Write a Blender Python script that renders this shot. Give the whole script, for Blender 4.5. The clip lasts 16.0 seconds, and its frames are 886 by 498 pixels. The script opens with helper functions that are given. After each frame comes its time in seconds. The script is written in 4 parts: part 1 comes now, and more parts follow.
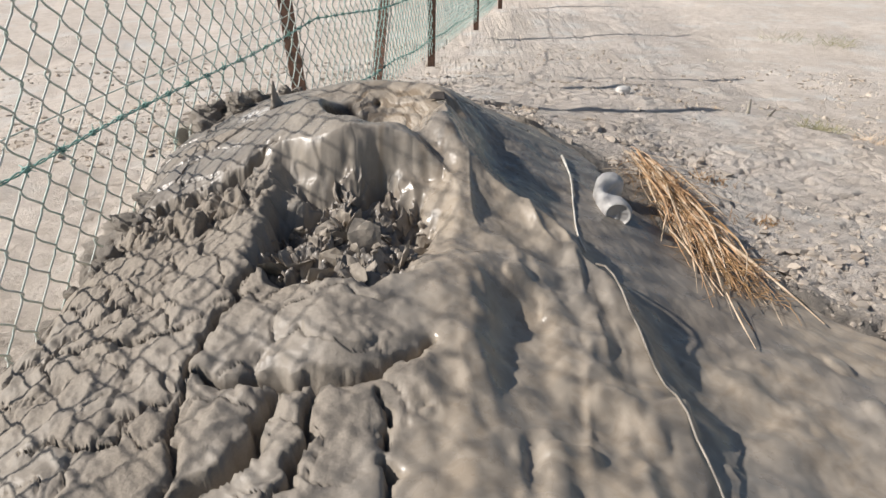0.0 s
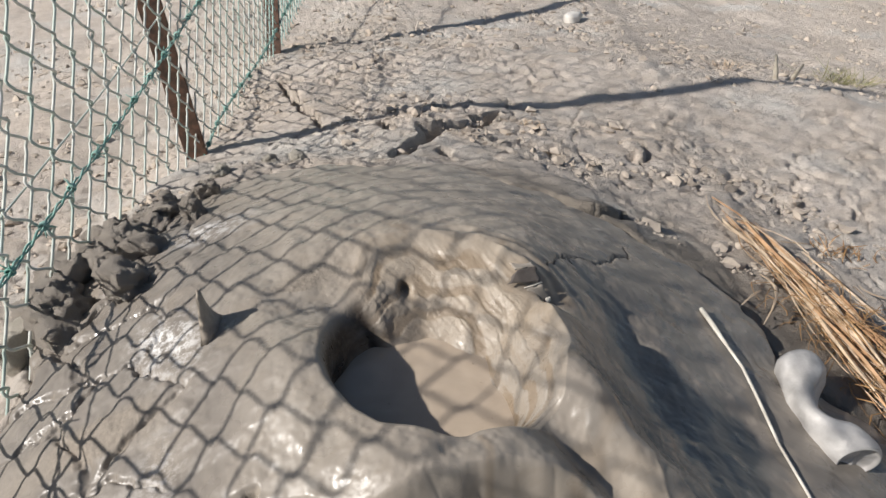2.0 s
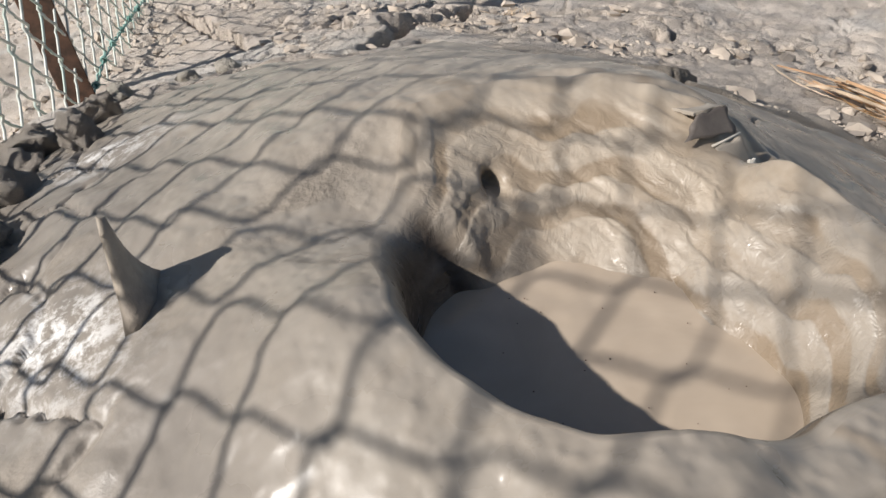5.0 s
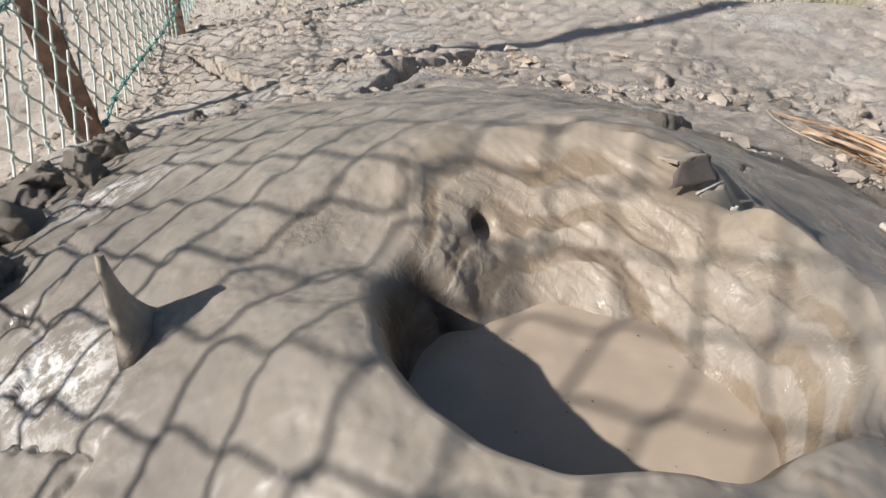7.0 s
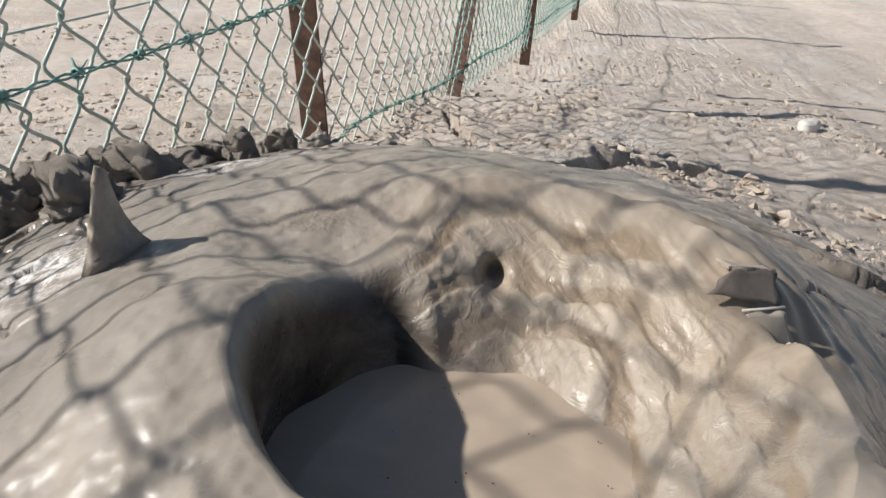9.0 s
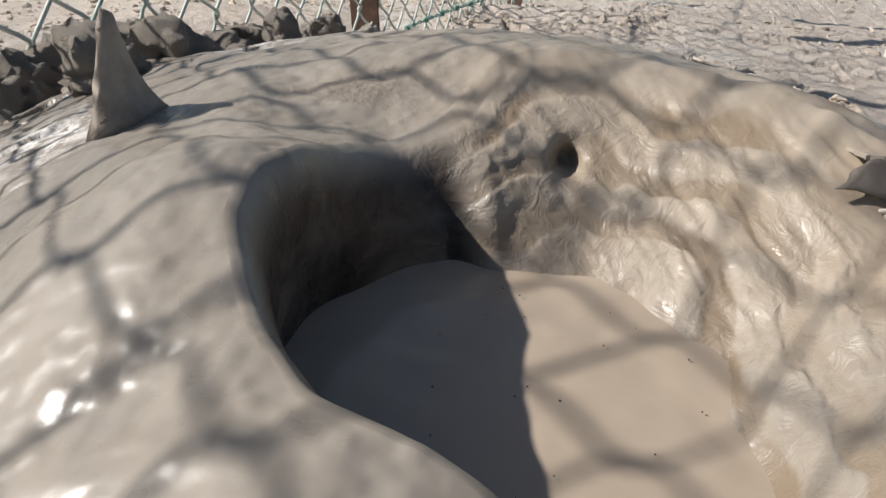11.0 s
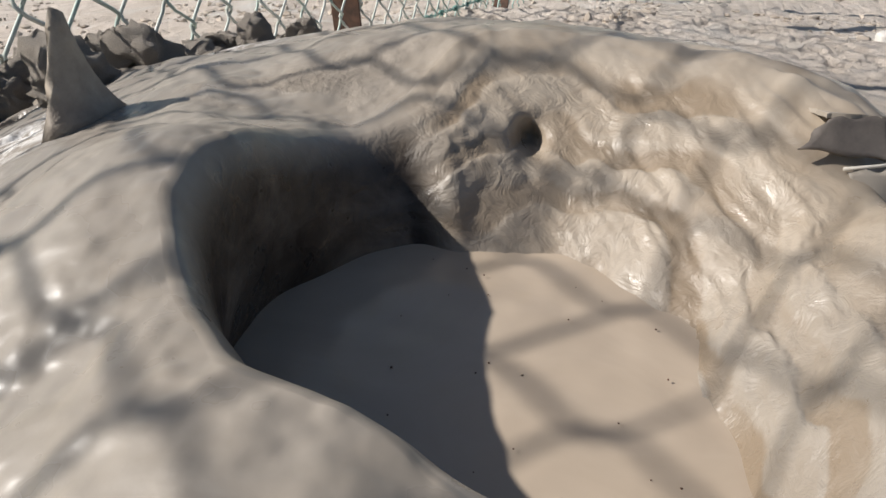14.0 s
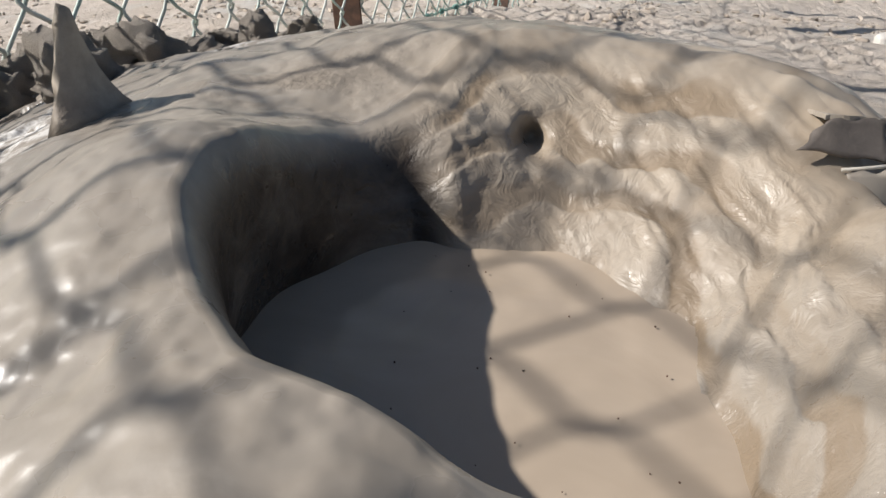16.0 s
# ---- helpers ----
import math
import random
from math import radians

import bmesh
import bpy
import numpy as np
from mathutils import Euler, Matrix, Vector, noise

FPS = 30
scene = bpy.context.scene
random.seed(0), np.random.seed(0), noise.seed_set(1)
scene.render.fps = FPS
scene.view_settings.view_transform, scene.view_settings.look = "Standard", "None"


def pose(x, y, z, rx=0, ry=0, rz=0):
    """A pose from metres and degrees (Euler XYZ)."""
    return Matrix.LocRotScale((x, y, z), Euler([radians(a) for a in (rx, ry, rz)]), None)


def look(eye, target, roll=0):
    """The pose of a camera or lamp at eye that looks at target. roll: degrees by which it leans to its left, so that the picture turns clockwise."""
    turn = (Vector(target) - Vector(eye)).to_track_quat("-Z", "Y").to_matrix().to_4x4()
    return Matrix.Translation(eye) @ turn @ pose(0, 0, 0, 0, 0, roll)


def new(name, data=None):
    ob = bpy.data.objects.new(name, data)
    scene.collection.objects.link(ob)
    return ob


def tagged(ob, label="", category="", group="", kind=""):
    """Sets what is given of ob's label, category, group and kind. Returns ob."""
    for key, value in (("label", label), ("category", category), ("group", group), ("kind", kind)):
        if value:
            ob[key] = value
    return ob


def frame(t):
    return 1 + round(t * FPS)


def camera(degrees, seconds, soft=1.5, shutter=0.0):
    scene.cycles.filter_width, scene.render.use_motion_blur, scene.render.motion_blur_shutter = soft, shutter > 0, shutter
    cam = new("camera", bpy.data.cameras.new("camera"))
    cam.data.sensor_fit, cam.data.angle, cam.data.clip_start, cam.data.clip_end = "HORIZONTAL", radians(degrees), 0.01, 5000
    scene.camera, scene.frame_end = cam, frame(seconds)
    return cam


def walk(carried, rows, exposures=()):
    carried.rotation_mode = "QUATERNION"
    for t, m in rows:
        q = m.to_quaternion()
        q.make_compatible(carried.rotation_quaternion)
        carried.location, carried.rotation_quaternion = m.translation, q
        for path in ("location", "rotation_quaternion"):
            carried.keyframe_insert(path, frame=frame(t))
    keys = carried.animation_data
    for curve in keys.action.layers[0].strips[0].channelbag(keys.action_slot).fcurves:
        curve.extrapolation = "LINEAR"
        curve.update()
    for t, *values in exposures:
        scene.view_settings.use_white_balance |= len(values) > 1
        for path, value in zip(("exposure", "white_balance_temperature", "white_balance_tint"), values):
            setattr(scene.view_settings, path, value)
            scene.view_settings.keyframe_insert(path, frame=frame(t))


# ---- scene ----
cam = camera(60.5, 16.0)
METRES, EYE, TILT, LEAN, TURN = 1.7, 0.70, -26.0, 0.0, 0.0
ROWS = [
    (0.0, 0.0, 0.0, 0.0, 0.0, 0.0, -0.0),
    (0.5, -0.0636, 0.096, 0.1139, -5.68, -1.48, 3.55),
    (1.0, -0.1044, 0.2395, 0.1814, -7.62, -3.36, 5.19),
    (1.5, -0.1215, 0.3569, 0.2562, -8.39, -7.23, 3.93),
    (2.0, -0.1225, 0.426, 0.2724, -10.3, -10.58, 5.03),
    (2.5, -0.134, 0.5143, 0.2618, -16.25, -13.75, 7.29),
    (3.0, -0.1376, 0.5824, 0.238, -20.0, -15.73, 9.47),
    (3.5, -0.1408, 0.6003, 0.2228, -19.78, -14.8, 10.91),
    (4.0, -0.1552, 0.6184, 0.2129, -18.24, -13.61, 10.91),
    (6.5, -0.161, 0.6409, 0.2022, -18.03, -12.24, 12.33),
    (7.0, -0.1561, 0.6285, 0.206, -17.24, -10.1, 10.95),
    (7.5, -0.1389, 0.6248, 0.2014, -15.9, -5.94, 7.33),
    (8.0, -0.0986, 0.6257, 0.1852, -6.68, -1.06, 2.98),
    (10.5, -0.0702, 0.6587, 0.1764, 7.48, -4.71, -8.21),
    (11.0, -0.0805, 0.6699, 0.1636, 7.52, -7.09, -7.62),
    (11.5, -0.0908, 0.6717, 0.1546, 7.53, -8.96, -7.38),
    (12.0, -0.0946, 0.6661, 0.1511, 10.07, -8.45, -7.44),
    (12.5, -0.0877, 0.6711, 0.15, 9.45, -8.41, -6.4),
    (13.0, -0.0801, 0.6751, 0.1532, 8.35, -7.14, -5.21),
    (13.5, -0.076, 0.6777, 0.1575, 7.83, -6.35, -4.17),
    (14.0, -0.0702, 0.6733, 0.1578, 7.58, -6.29, -4.8),
    (14.5, -0.069, 0.6695, 0.1596, 7.85, -5.71, -5.14),
    (15.0, -0.0694, 0.6704, 0.1585, 7.58, -5.86, -5.17),
    (15.5, -0.0695, 0.67, 0.1567, 6.8, -6.05, -5.68),
    (16.0, -0.071, 0.6712, 0.1576, 7.45, -6.4, -5.24),
]
walk(cam, [(t, pose(0, 0, EYE, TILT, LEAN, TURN) @ pose(METRES * x, METRES * y, METRES * z, 90 + pitch, roll, yaw)) for t, x, y, z, yaw, pitch, roll in ROWS],
     exposures=((0.0, 0.27), (1.0, 0.29), (2.0, 0.18), (3.0, 0.21), (4.2, 0.29), (7.0, 0.30), (9.0, 0.25), (10.5, 0.15), (11.2, 0.27), (12.0, 0.35), (12.5, 0.34), (13.5, 0.28), (16.0, 0.28)))

FENCE_A, FENCE_DIR = Vector((-0.404, 2.27, 0.0)), Vector((0.168, 1.0, 0.0)).normalized()
SUN_FROM = Vector((-1.0, -0.14, 0.78)).normalized()

# ---- light ----
world = bpy.data.worlds.new("sky")
scene.world = world
world.use_nodes = True
wn = world.node_tree.nodes
sky = wn.new("ShaderNodeTexSky")
sky.sky_type, sky.sun_disc = "NISHITA", False
sky.sun_elevation = math.asin(SUN_FROM.z)
sky.sun_rotation = math.atan2(SUN_FROM.x, SUN_FROM.y)
wn["Background"].inputs["Strength"].default_value = 0.060
world.node_tree.links.new(sky.outputs["Color"], wn["Background"].inputs["Color"])
sun_data = bpy.data.lights.new("sun", "SUN")
sun_data.energy, sun_data.angle, sun_data.color = 4.8, radians(0.9), (1.0, 0.948, 0.895)
sun = new("sun", sun_data)
sun.matrix_world = look(SUN_FROM * 20, (0, 0, 0))


# ---- numeric noise ----
def lattice(ix, iy, seed):
    h = (ix.astype(np.int64) * 374761393 + iy.astype(np.int64) * 668265263 + seed * 982451653) & 0xFFFFFFFF
    h = ((h ^ (h >> 13)) * 1274126177) & 0xFFFFFFFF
    return ((h ^ (h >> 16)) & 0xFFFFFF) / float(0xFFFFFF)


def ripple(x, y, seed=0):
    ix, iy = np.floor(x), np.floor(y)
    fx, fy = x - ix, y - iy
    fx, fy = fx * fx * fx * (fx * (fx * 6 - 15) + 10), fy * fy * fy * (fy * (fy * 6 - 15) + 10)
    a, b = lattice(ix, iy, seed), lattice(ix + 1, iy, seed)
    c, d = lattice(ix, iy + 1, seed), lattice(ix + 1, iy + 1, seed)
    return (a + (b - a) * fx + (c - a) * fy + (a - b - c + d) * fx * fy) * 2 - 1


def fbm(x, y, octaves=4, seed=0, gain=0.5):
    total, amp = 0.0, 1.0
    for k in range(octaves):
        total = total + amp * ripple(x * 2 ** k + 17.3 * k, y * 2 ** k - 9.1 * k, seed + k)
        amp *= gain
    return total


def cells(x, y, seed=0):
    """Nearest and second nearest cell point's distance, and a random number of the nearest cell."""
    ix, iy = np.floor(x), np.floor(y)
    f1, f2, ident = np.full(x.shape, 9.0), np.full(x.shape, 9.0), np.zeros(x.shape)
    for dx in (-1, 0, 1):
        for dy in (-1, 0, 1):
            jx, jy = ix + dx, iy + dy
            d = np.hypot(jx + lattice(jx, jy, seed) - x, jy + lattice(jx, jy, seed + 1) - y)
            near = d < f1
            f2 = np.where(near, f1, np.minimum(f2, d))
            ident = np.where(near, lattice(jx, jy, seed + 2), ident)
            f1 = np.where(near, d, f1)
    return f1, f2, ident


def step(a, b, v):
    t = np.clip((v - a) / (b - a), 0, 1)
    return t * t * (3 - 2 * t)


def bump(x, y, cx, cy, sx, sy=None, turn=0.0):
    sy = sy or sx
    c, s = math.cos(turn), math.sin(turn)
    u, v = (x - cx) * c + (y - cy) * s, -(x - cx) * s + (y - cy) * c
    return np.exp(-(u / sx) ** 2 - (v / sy) ** 2)


def round_table(values, angle):
    """A smooth closed curve through values at even angles from 0."""
    n = len(values)
    u = np.mod(angle, 2 * math.pi) / (2 * math.pi) * n
    i = np.floor(u).astype(int)
    f = u - i
    v = np.array(values)
    a, b, c, d = v[(i - 1) % n], v[i % n], v[(i + 1) % n], v[(i + 2) % n]
    return b + 0.5 * f * (c - a + f * (2 * a - 5 * b + 4 * c - d + f * (3 * (b - c) + d - a)))


def line_distance(x, y, points):
    """Distance to a polyline, and how far along it (0 to 1)."""
    best, along = np.full(x.shape, 9.0), np.zeros(x.shape)
    n = len(points) - 1
    for k in range(n):
        (ax, ay), (bx, by) = points[k], points[k + 1]
        lx, ly = bx - ax, by - ay
        t = np.clip(((x - ax) * lx + (y - ay) * ly) / (lx * lx + ly * ly), 0, 1)
        d = np.hypot(x - ax - t * lx, y - ay - t * ly)
        along = np.where(d < best, (k + t) / n, along)
        best = np.minimum(best, d)
    return best, along


# ---- the lie of the land ----
SUMMIT, VENT = (-0.13, 1.40), (-0.12, 1.335)
POOL_LEVEL = 0.275


def fence_side(x, y):
    """Metres to the camera's side of the fence line."""
    return (x - FENCE_A.x) * FENCE_DIR.y - (y - FENCE_A.y) * FENCE_DIR.x


def land(x, y):
    dx, dy = x - SUMMIT[0], y - SUMMIT[1]
    r, a = np.hypot(dx, dy), np.arctan2(dy, dx)
    s = round_table((0.47, 0.58, 0.71, 0.73, 0.61, 0.62, 0.80, 0.52), a)
    z = 0.352 * np.exp(-(r / s) ** 1.6)
    side = fence_side(x, y)
    z = z * (1 - 0.8 * step(0.09, -0.06, side) * step(1.45, 1.10, y) - 0.75 * step(0.02, -0.22, side) * step(1.10, 1.45, y))
    z = z + 0.022 * bump(x, y, 0.06, 2.20, 0.45, 0.30) - 0.03 * bump(x, y, -0.35, 2.30, 0.25, 0.25)
    d = np.hypot(x, y - 1.4)
    z = z - 0.55 * (1 - np.exp(-np.maximum(0, d - 1.4) / 1.8))
    return z + 0.02 * fbm(x * 1.3, y * 1.3, 3, 5) * step(0.6, 2.0, d)


def mud_reach(a):
    return round_table((0.52, 0.50, 0.50, 0.55, 0.58, 0.48, 0.43, 0.56, 0.86, 1.20, 1.35, 1.10), a)


def reach_at(x, y):
    a = np.arctan2(y - VENT[1], x - VENT[0])
    return mud_reach(a) + 0.022 * ripple(6 * np.cos(a) + 3, 6 * np.sin(a), 3) + 0.010 * ripple(22 * np.cos(a), 22 * np.sin(a), 4)


# ---- mesh helpers ----
def grid_mesh(name, x, y, z, closed=False, keep=None):
    """A mesh over 2D arrays; closed: the second index wraps round."""
    m, n = x.shape
    mesh = bpy.data.meshes.new(name)
    idx = np.arange(m * n).reshape(m, n)
    if closed:
        nxt = np.roll(idx, -1, axis=1)
        quads = np.stack([idx[:-1], nxt[:-1], nxt[1:], idx[1:]], -1).reshape(-1, 4)[:, ::-1]
    else:
        quads = np.stack([idx[:-1, :-1], idx[:-1, 1:], idx[1:, 1:], idx[1:, :-1]], -1).reshape(-1, 4)
    if keep is not None:
        quads = quads[keep.reshape(-1)[quads].any(axis=1)]
    mesh.vertices.add(m * n)
    mesh.vertices.foreach_set("co", np.stack([x, y, z], -1).astype(np.float32).reshape(-1))
    mesh.loops.add(quads.size)
    mesh.loops.foreach_set("vertex_index", quads.astype(np.int32).reshape(-1))
    mesh.polygons.add(len(quads))
    mesh.polygons.foreach_set("loop_start", np.arange(0, quads.size, 4, dtype=np.int32))
    mesh.update(calc_edges=True)
    mesh.validate()
    mesh.polygons.foreach_set("use_smooth", np.ones(len(mesh.polygons), dtype=bool))
    return mesh


def mask(mesh, name, values):
    att = mesh.attributes.new(name, "FLOAT", "POINT")
    att.data.foreach_set("value", np.asarray(values, dtype=np.float32).reshape(-1))


def part(name, bm, material, parent=None, label=""):
    mesh = bpy.data.meshes.new(name)
    bm.to_mesh(mesh)
    bm.free()
    ob = new(name, mesh)
    if material:
        mesh.materials.append(material)
    ob.parent = parent
    if label:
        ob["label"] = label
    return ob


def tube(bm, points, radius, sides=6, caps=True):
    """A round bar through points; radius: one number, or one for each point."""
    pts = [Vector(p) for p in points]
    rad = radius if isinstance(radius, (list, tuple)) else [radius] * len(pts)
    rings, side = [], None
    for i, p in enumerate(pts):
        way = (pts[min(i + 1, len(pts) - 1)] - pts[max(i - 1, 0)]).normalized()
        if side is None:
            side = way.orthogonal().normalized()
        side = (side - way * side.dot(way)).normalized()
        up = way.cross(side)
        rings.append([bm.verts.new(p + (side * math.cos(k * 2 * math.pi / sides) + up * math.sin(k * 2 * math.pi / sides)) * rad[i]) for k in range(sides)])
    for a, b in zip(rings, rings[1:]):
        for k in range(sides):
            bm.faces.new((a[k], a[(k + 1) % sides], b[(k + 1) % sides], b[k])).smooth = True
    if caps:
        bm.faces.new(rings[0][::-1])
        bm.faces.new(rings[-1])
    return bm


# ---- materials ----
class Nodes:
    def __init__(self, name):
        self.mat = bpy.data.materials.new(name)
        self.mat.use_nodes = True
        self.tree = self.mat.node_tree
        self.bsdf = self.tree.nodes["Principled BSDF"]
        self.co = self.add("ShaderNodeTexCoord").outputs["Object"]

    def add(self, kind, **values):
        n = self.tree.nodes.new(kind)
        for k, v in values.items():
            n.inputs[k].default_value = v
        return n

    def link(self, a, b):
        self.tree.links.new(a, b)

    def noise(self, scale, detail=4.0, rough=0.6, distortion=0.0):
        n = self.add("ShaderNodeTexNoise", Scale=scale, Detail=detail, Roughness=rough, Distortion=distortion)
        self.link(self.co, n.inputs["Vector"])
        return n.outputs["Fac"]

    def voronoi(self, scale, feature="F1"):
        n = self.add("ShaderNodeTexVoronoi", Scale=scale)
        n.feature = feature
        self.link(self.co, n.inputs["Vector"])
        return n.outputs["Distance"]

    def mask(self, name):
        n = self.add("ShaderNodeAttribute")
        n.attribute_name = name
        return n.outputs["Fac"]

    def remap(self, v, a, b, c=0.0, d=1.0):
        n = self.add("ShaderNodeMapRange")
        n.inputs[1].default_value, n.inputs[2].default_value, n.inputs[3].default_value, n.inputs[4].default_value = a, b, c, d
        self.link(v, n.inputs[0])
        return n.outputs[0]

    def math(self, op, a, b):
        n = self.add("ShaderNodeMath")
        n.operation = op
        for i, v in enumerate((a, b)):
            if isinstance(v, (int, float)):
                n.inputs[i].default_value = v
            else:
                self.link(v, n.inputs[i])
        return n.outputs[0]

    def mix(self, fac, a, b):
        n = self.add("ShaderNodeMix")
        n.data_type = "RGBA"
        if isinstance(fac, (int, float)):
            n.inputs[0].default_value = fac
        else:
            self.link(fac, n.inputs[0])
        for i, v in ((6, a), (7, b)):
            if isinstance(v, tuple):
                n.inputs[i].default_value = (*v, 1)
            else:
                self.link(v, n.inputs[i])
        return n.outputs[2]

    def bumps(self, *pairs):
        last = None
        for height, strength, distance in pairs:
            n = self.add("ShaderNodeBump", Strength=strength, Distance=distance)
            self.link(height, n.inputs["Height"])
            if last:
                self.link(last, n.inputs["Normal"])
            last = n.outputs["Normal"]
        self.link(last, self.bsdf.inputs["Normal"])

    def out(self, colour=None, rough=None, metal=None):
        for key, v in (("Base Color", colour), ("Roughness", rough), ("Metallic", metal)):
            if v is None:
                continue
            if isinstance(v, tuple):
                self.bsdf.inputs[key].default_value = (*v, 1)
            elif isinstance(v, (int, float)):
                self.bsdf.inputs[key].default_value = v
            else:
                self.link(v, self.bsdf.inputs[key])
        return self.mat


def mat_mound():
    n = Nodes("mound_mud")
    grain, wide = n.noise(220, 6, 0.7), n.noise(9, 5, 0.6, 0.4)
    streak = n.noise(38, 5, 0.6, 0.8)
    wet, dry, crust = n.mask("wet"), n.mask("dry"), n.mask("crust")
    base = n.mix(n.remap(wide, 0.3, 0.7), (0.262, 0.230, 0.193), (0.322, 0.287, 0.243))
    base = n.mix(n.remap(streak, 0.45, 0.75, 0, 0.5), base, (0.235, 0.198, 0.155))
    damp = n.mix(n.remap(wide, 0.3, 0.7), (0.175, 0.155, 0.134), (0.235, 0.209, 0.180))
    col = n.mix(wet, base, damp)
    col = n.mix(n.mask("warm"), col, n.mix(n.remap(streak, 0.4, 0.65), (0.385, 0.325, 0.255), (0.315, 0.255, 0.19)))
    parched = n.mix(n.remap(grain, 0.35, 0.7), (0.215, 0.182, 0.146), (0.315, 0.272, 0.222))
    col = n.mix(dry, col, parched)
    salt = n.math("MULTIPLY", crust, n.remap(n.noise(80, 7, 0.75), 0.46, 0.60, 0, 0.78))
    col = n.mix(salt, col, (0.80, 0.79, 0.77))
    col = n.mix(n.math("MULTIPLY", n.mask("seep"), 0.75), col, (0.205, 0.150, 0.095))
    # wet stain, plus the lip's shade painted near-black into the inner wall
    stain_shade = n.math("MULTIPLY", n.mask("soaked_shade"), n.remap(n.noise(24, 5, 0.6, 0.8), 0.25, 0.5, 0.55, 1.0))
    col = n.mix(stain_shade, col, n.mix(n.remap(streak, 0.4, 0.6), (0.030, 0.021, 0.015), (0.060, 0.048, 0.037)))
    gloss = n.remap(n.noise(34, 4, 0.5), 0.36, 0.60, 0.23, 0.43)
    gloss = n.math("ADD", gloss, n.math("MULTIPLY", n.mask("warm"), 0.10))
    gloss = n.math("SUBTRACT", gloss, n.math("MULTIPLY", n.mask("sheen"), 0.10))
    n.bsdf.inputs["Specular IOR Level"].default_value = 0.42
    gloss = n.math("SUBTRACT", gloss, n.math("MULTIPLY", n.mask("wall"), n.remap(n.noise(120, 4, 0.5), 0.52, 0.66, -0.12, 0.14)))
    rough = n.mix(n.math("MAXIMUM", dry, crust), gloss, (0.85, 0.85, 0.85))
    n.bumps((n.noise(24, 4, 0.45, 0.8), 0.07, 0.006), (n.noise(110, 3, 0.5), 0.10, 0.0016), (n.math("MULTIPLY", n.noise(95, 6, 0.6, 0.8), n.mask("wall")), 0.5, 0.0035), (n.math("MULTIPLY", grain, dry), 0.6, 0.003))
    return n.out(col, rough)


def mat_pool():
    n = Nodes("liquid_mud")
    swirl = n.noise(14, 5, 0.55, 1.5)
    col = n.mix(n.remap(swirl, 0.35, 0.7), (0.395, 0.322, 0.246), (0.445, 0.366, 0.284))
    n.bumps((swirl, 0.05, 0.003),)
    return n.out(col, 0.14)


def mat_ground():
    n = Nodes("dry_cracked_mud")
    wide, mid, grain = n.noise(1.7, 5, 0.6), n.noise(16, 6, 0.65), n.noise(170, 6, 0.7)
    col = n.mix(n.remap(wide, 0.3, 0.7), (0.61, 0.53, 0.45), (0.73, 0.65, 0.57))
    col = n.mix(n.remap(mid, 0.4, 0.7, 0, 0.7), col, (0.47, 0.395, 0.32))
    col = n.mix(n.remap(n.noise(3.1, 4, 0.6), 0.52, 0.7), col, (0.66, 0.625, 0.57))
    col = n.mix(n.remap(grain, 0.5, 0.75, 0, 0.5), col, (0.31, 0.265, 0.21))
    col = n.mix(n.mask("wet"), col, n.mix(mid, (0.23, 0.20, 0.165), (0.31, 0.27, 0.225)))
    flakes = n.remap(n.voronoi(34, "DISTANCE_TO_EDGE"), 0.0, 0.10)
    chips = n.remap(n.voronoi(95, "DISTANCE_TO_EDGE"), 0.0, 0.12)
    patchy = n.remap(n.noise(5, 4, 0.6), 0.42, 0.6)
    n.bumps((n.math("MULTIPLY", flakes, patchy), 0.05, 0.002), (n.math("MULTIPLY", chips, n.remap(mid, 0.5, 0.7)), 0.35, 0.003), (n.noise(15, 6, 0.7), 0.6, 0.018), (n.noise(62, 8, 0.78), 0.9, 0.010), (grain, 0.7, 0.004))
    return n.out(col, 0.93)


def mat_plain(name, a, b, rough, scale=40.0, metal=0.0, relief=0.4, depth=0.002):
    n = Nodes(name)
    f = n.noise(scale, 5, 0.65)
    n.bumps((f, relief, depth),)
    return n.out(n.mix(n.remap(f, 0.35, 0.65), a, b), rough, metal)


def mat_wire():
    n = Nodes("coated_wire")
    f = n.noise(30, 4, 0.6)
    info = n.add("ShaderNodeObjectInfo").outputs["Random"]
    col = n.mix(n.remap(f, 0.4, 0.6), (0.46, 0.50, 0.45), (0.64, 0.65, 0.60))
    col = n.mix(n.remap(info, 0.2, 1.0, 0, 0.45), col, (0.22, 0.42, 0.35))
    return n.out(col, 0.45)


MOUND, POOL, GROUND = mat_mound(), mat_pool(), mat_ground()
WIRE = mat_wire()
TEAL = mat_plain("teal_coating", (0.30, 0.47, 0.42), (0.46, 0.60, 0.55), 0.5)
GREEN = mat_plain("green_coating", (0.12, 0.30, 0.25), (0.32, 0.50, 0.45), 0.5)
RUST = mat_plain("rusty_steel", (0.055, 0.035, 0.025), (0.16, 0.085, 0.055), 0.8, 60)
WEATHERED = mat_plain("grey_wood", (0.30, 0.26, 0.20), (0.46, 0.41, 0.33), 0.85, 90)
STRAW = mat_plain("dry_straw", (0.39, 0.225, 0.115), (0.57, 0.36, 0.205), 0.75, 25)
TIN = mat_plain("dull_tin", (0.36, 0.345, 0.325), (0.53, 0.515, 0.495), 0.55, 22, 0.15, 0.6, 0.004)
CLOD = mat_plain("dry_clod", (0.36, 0.325, 0.27), (0.52, 0.485, 0.42), 0.95, 30, 0.0, 0.7, 0.006)

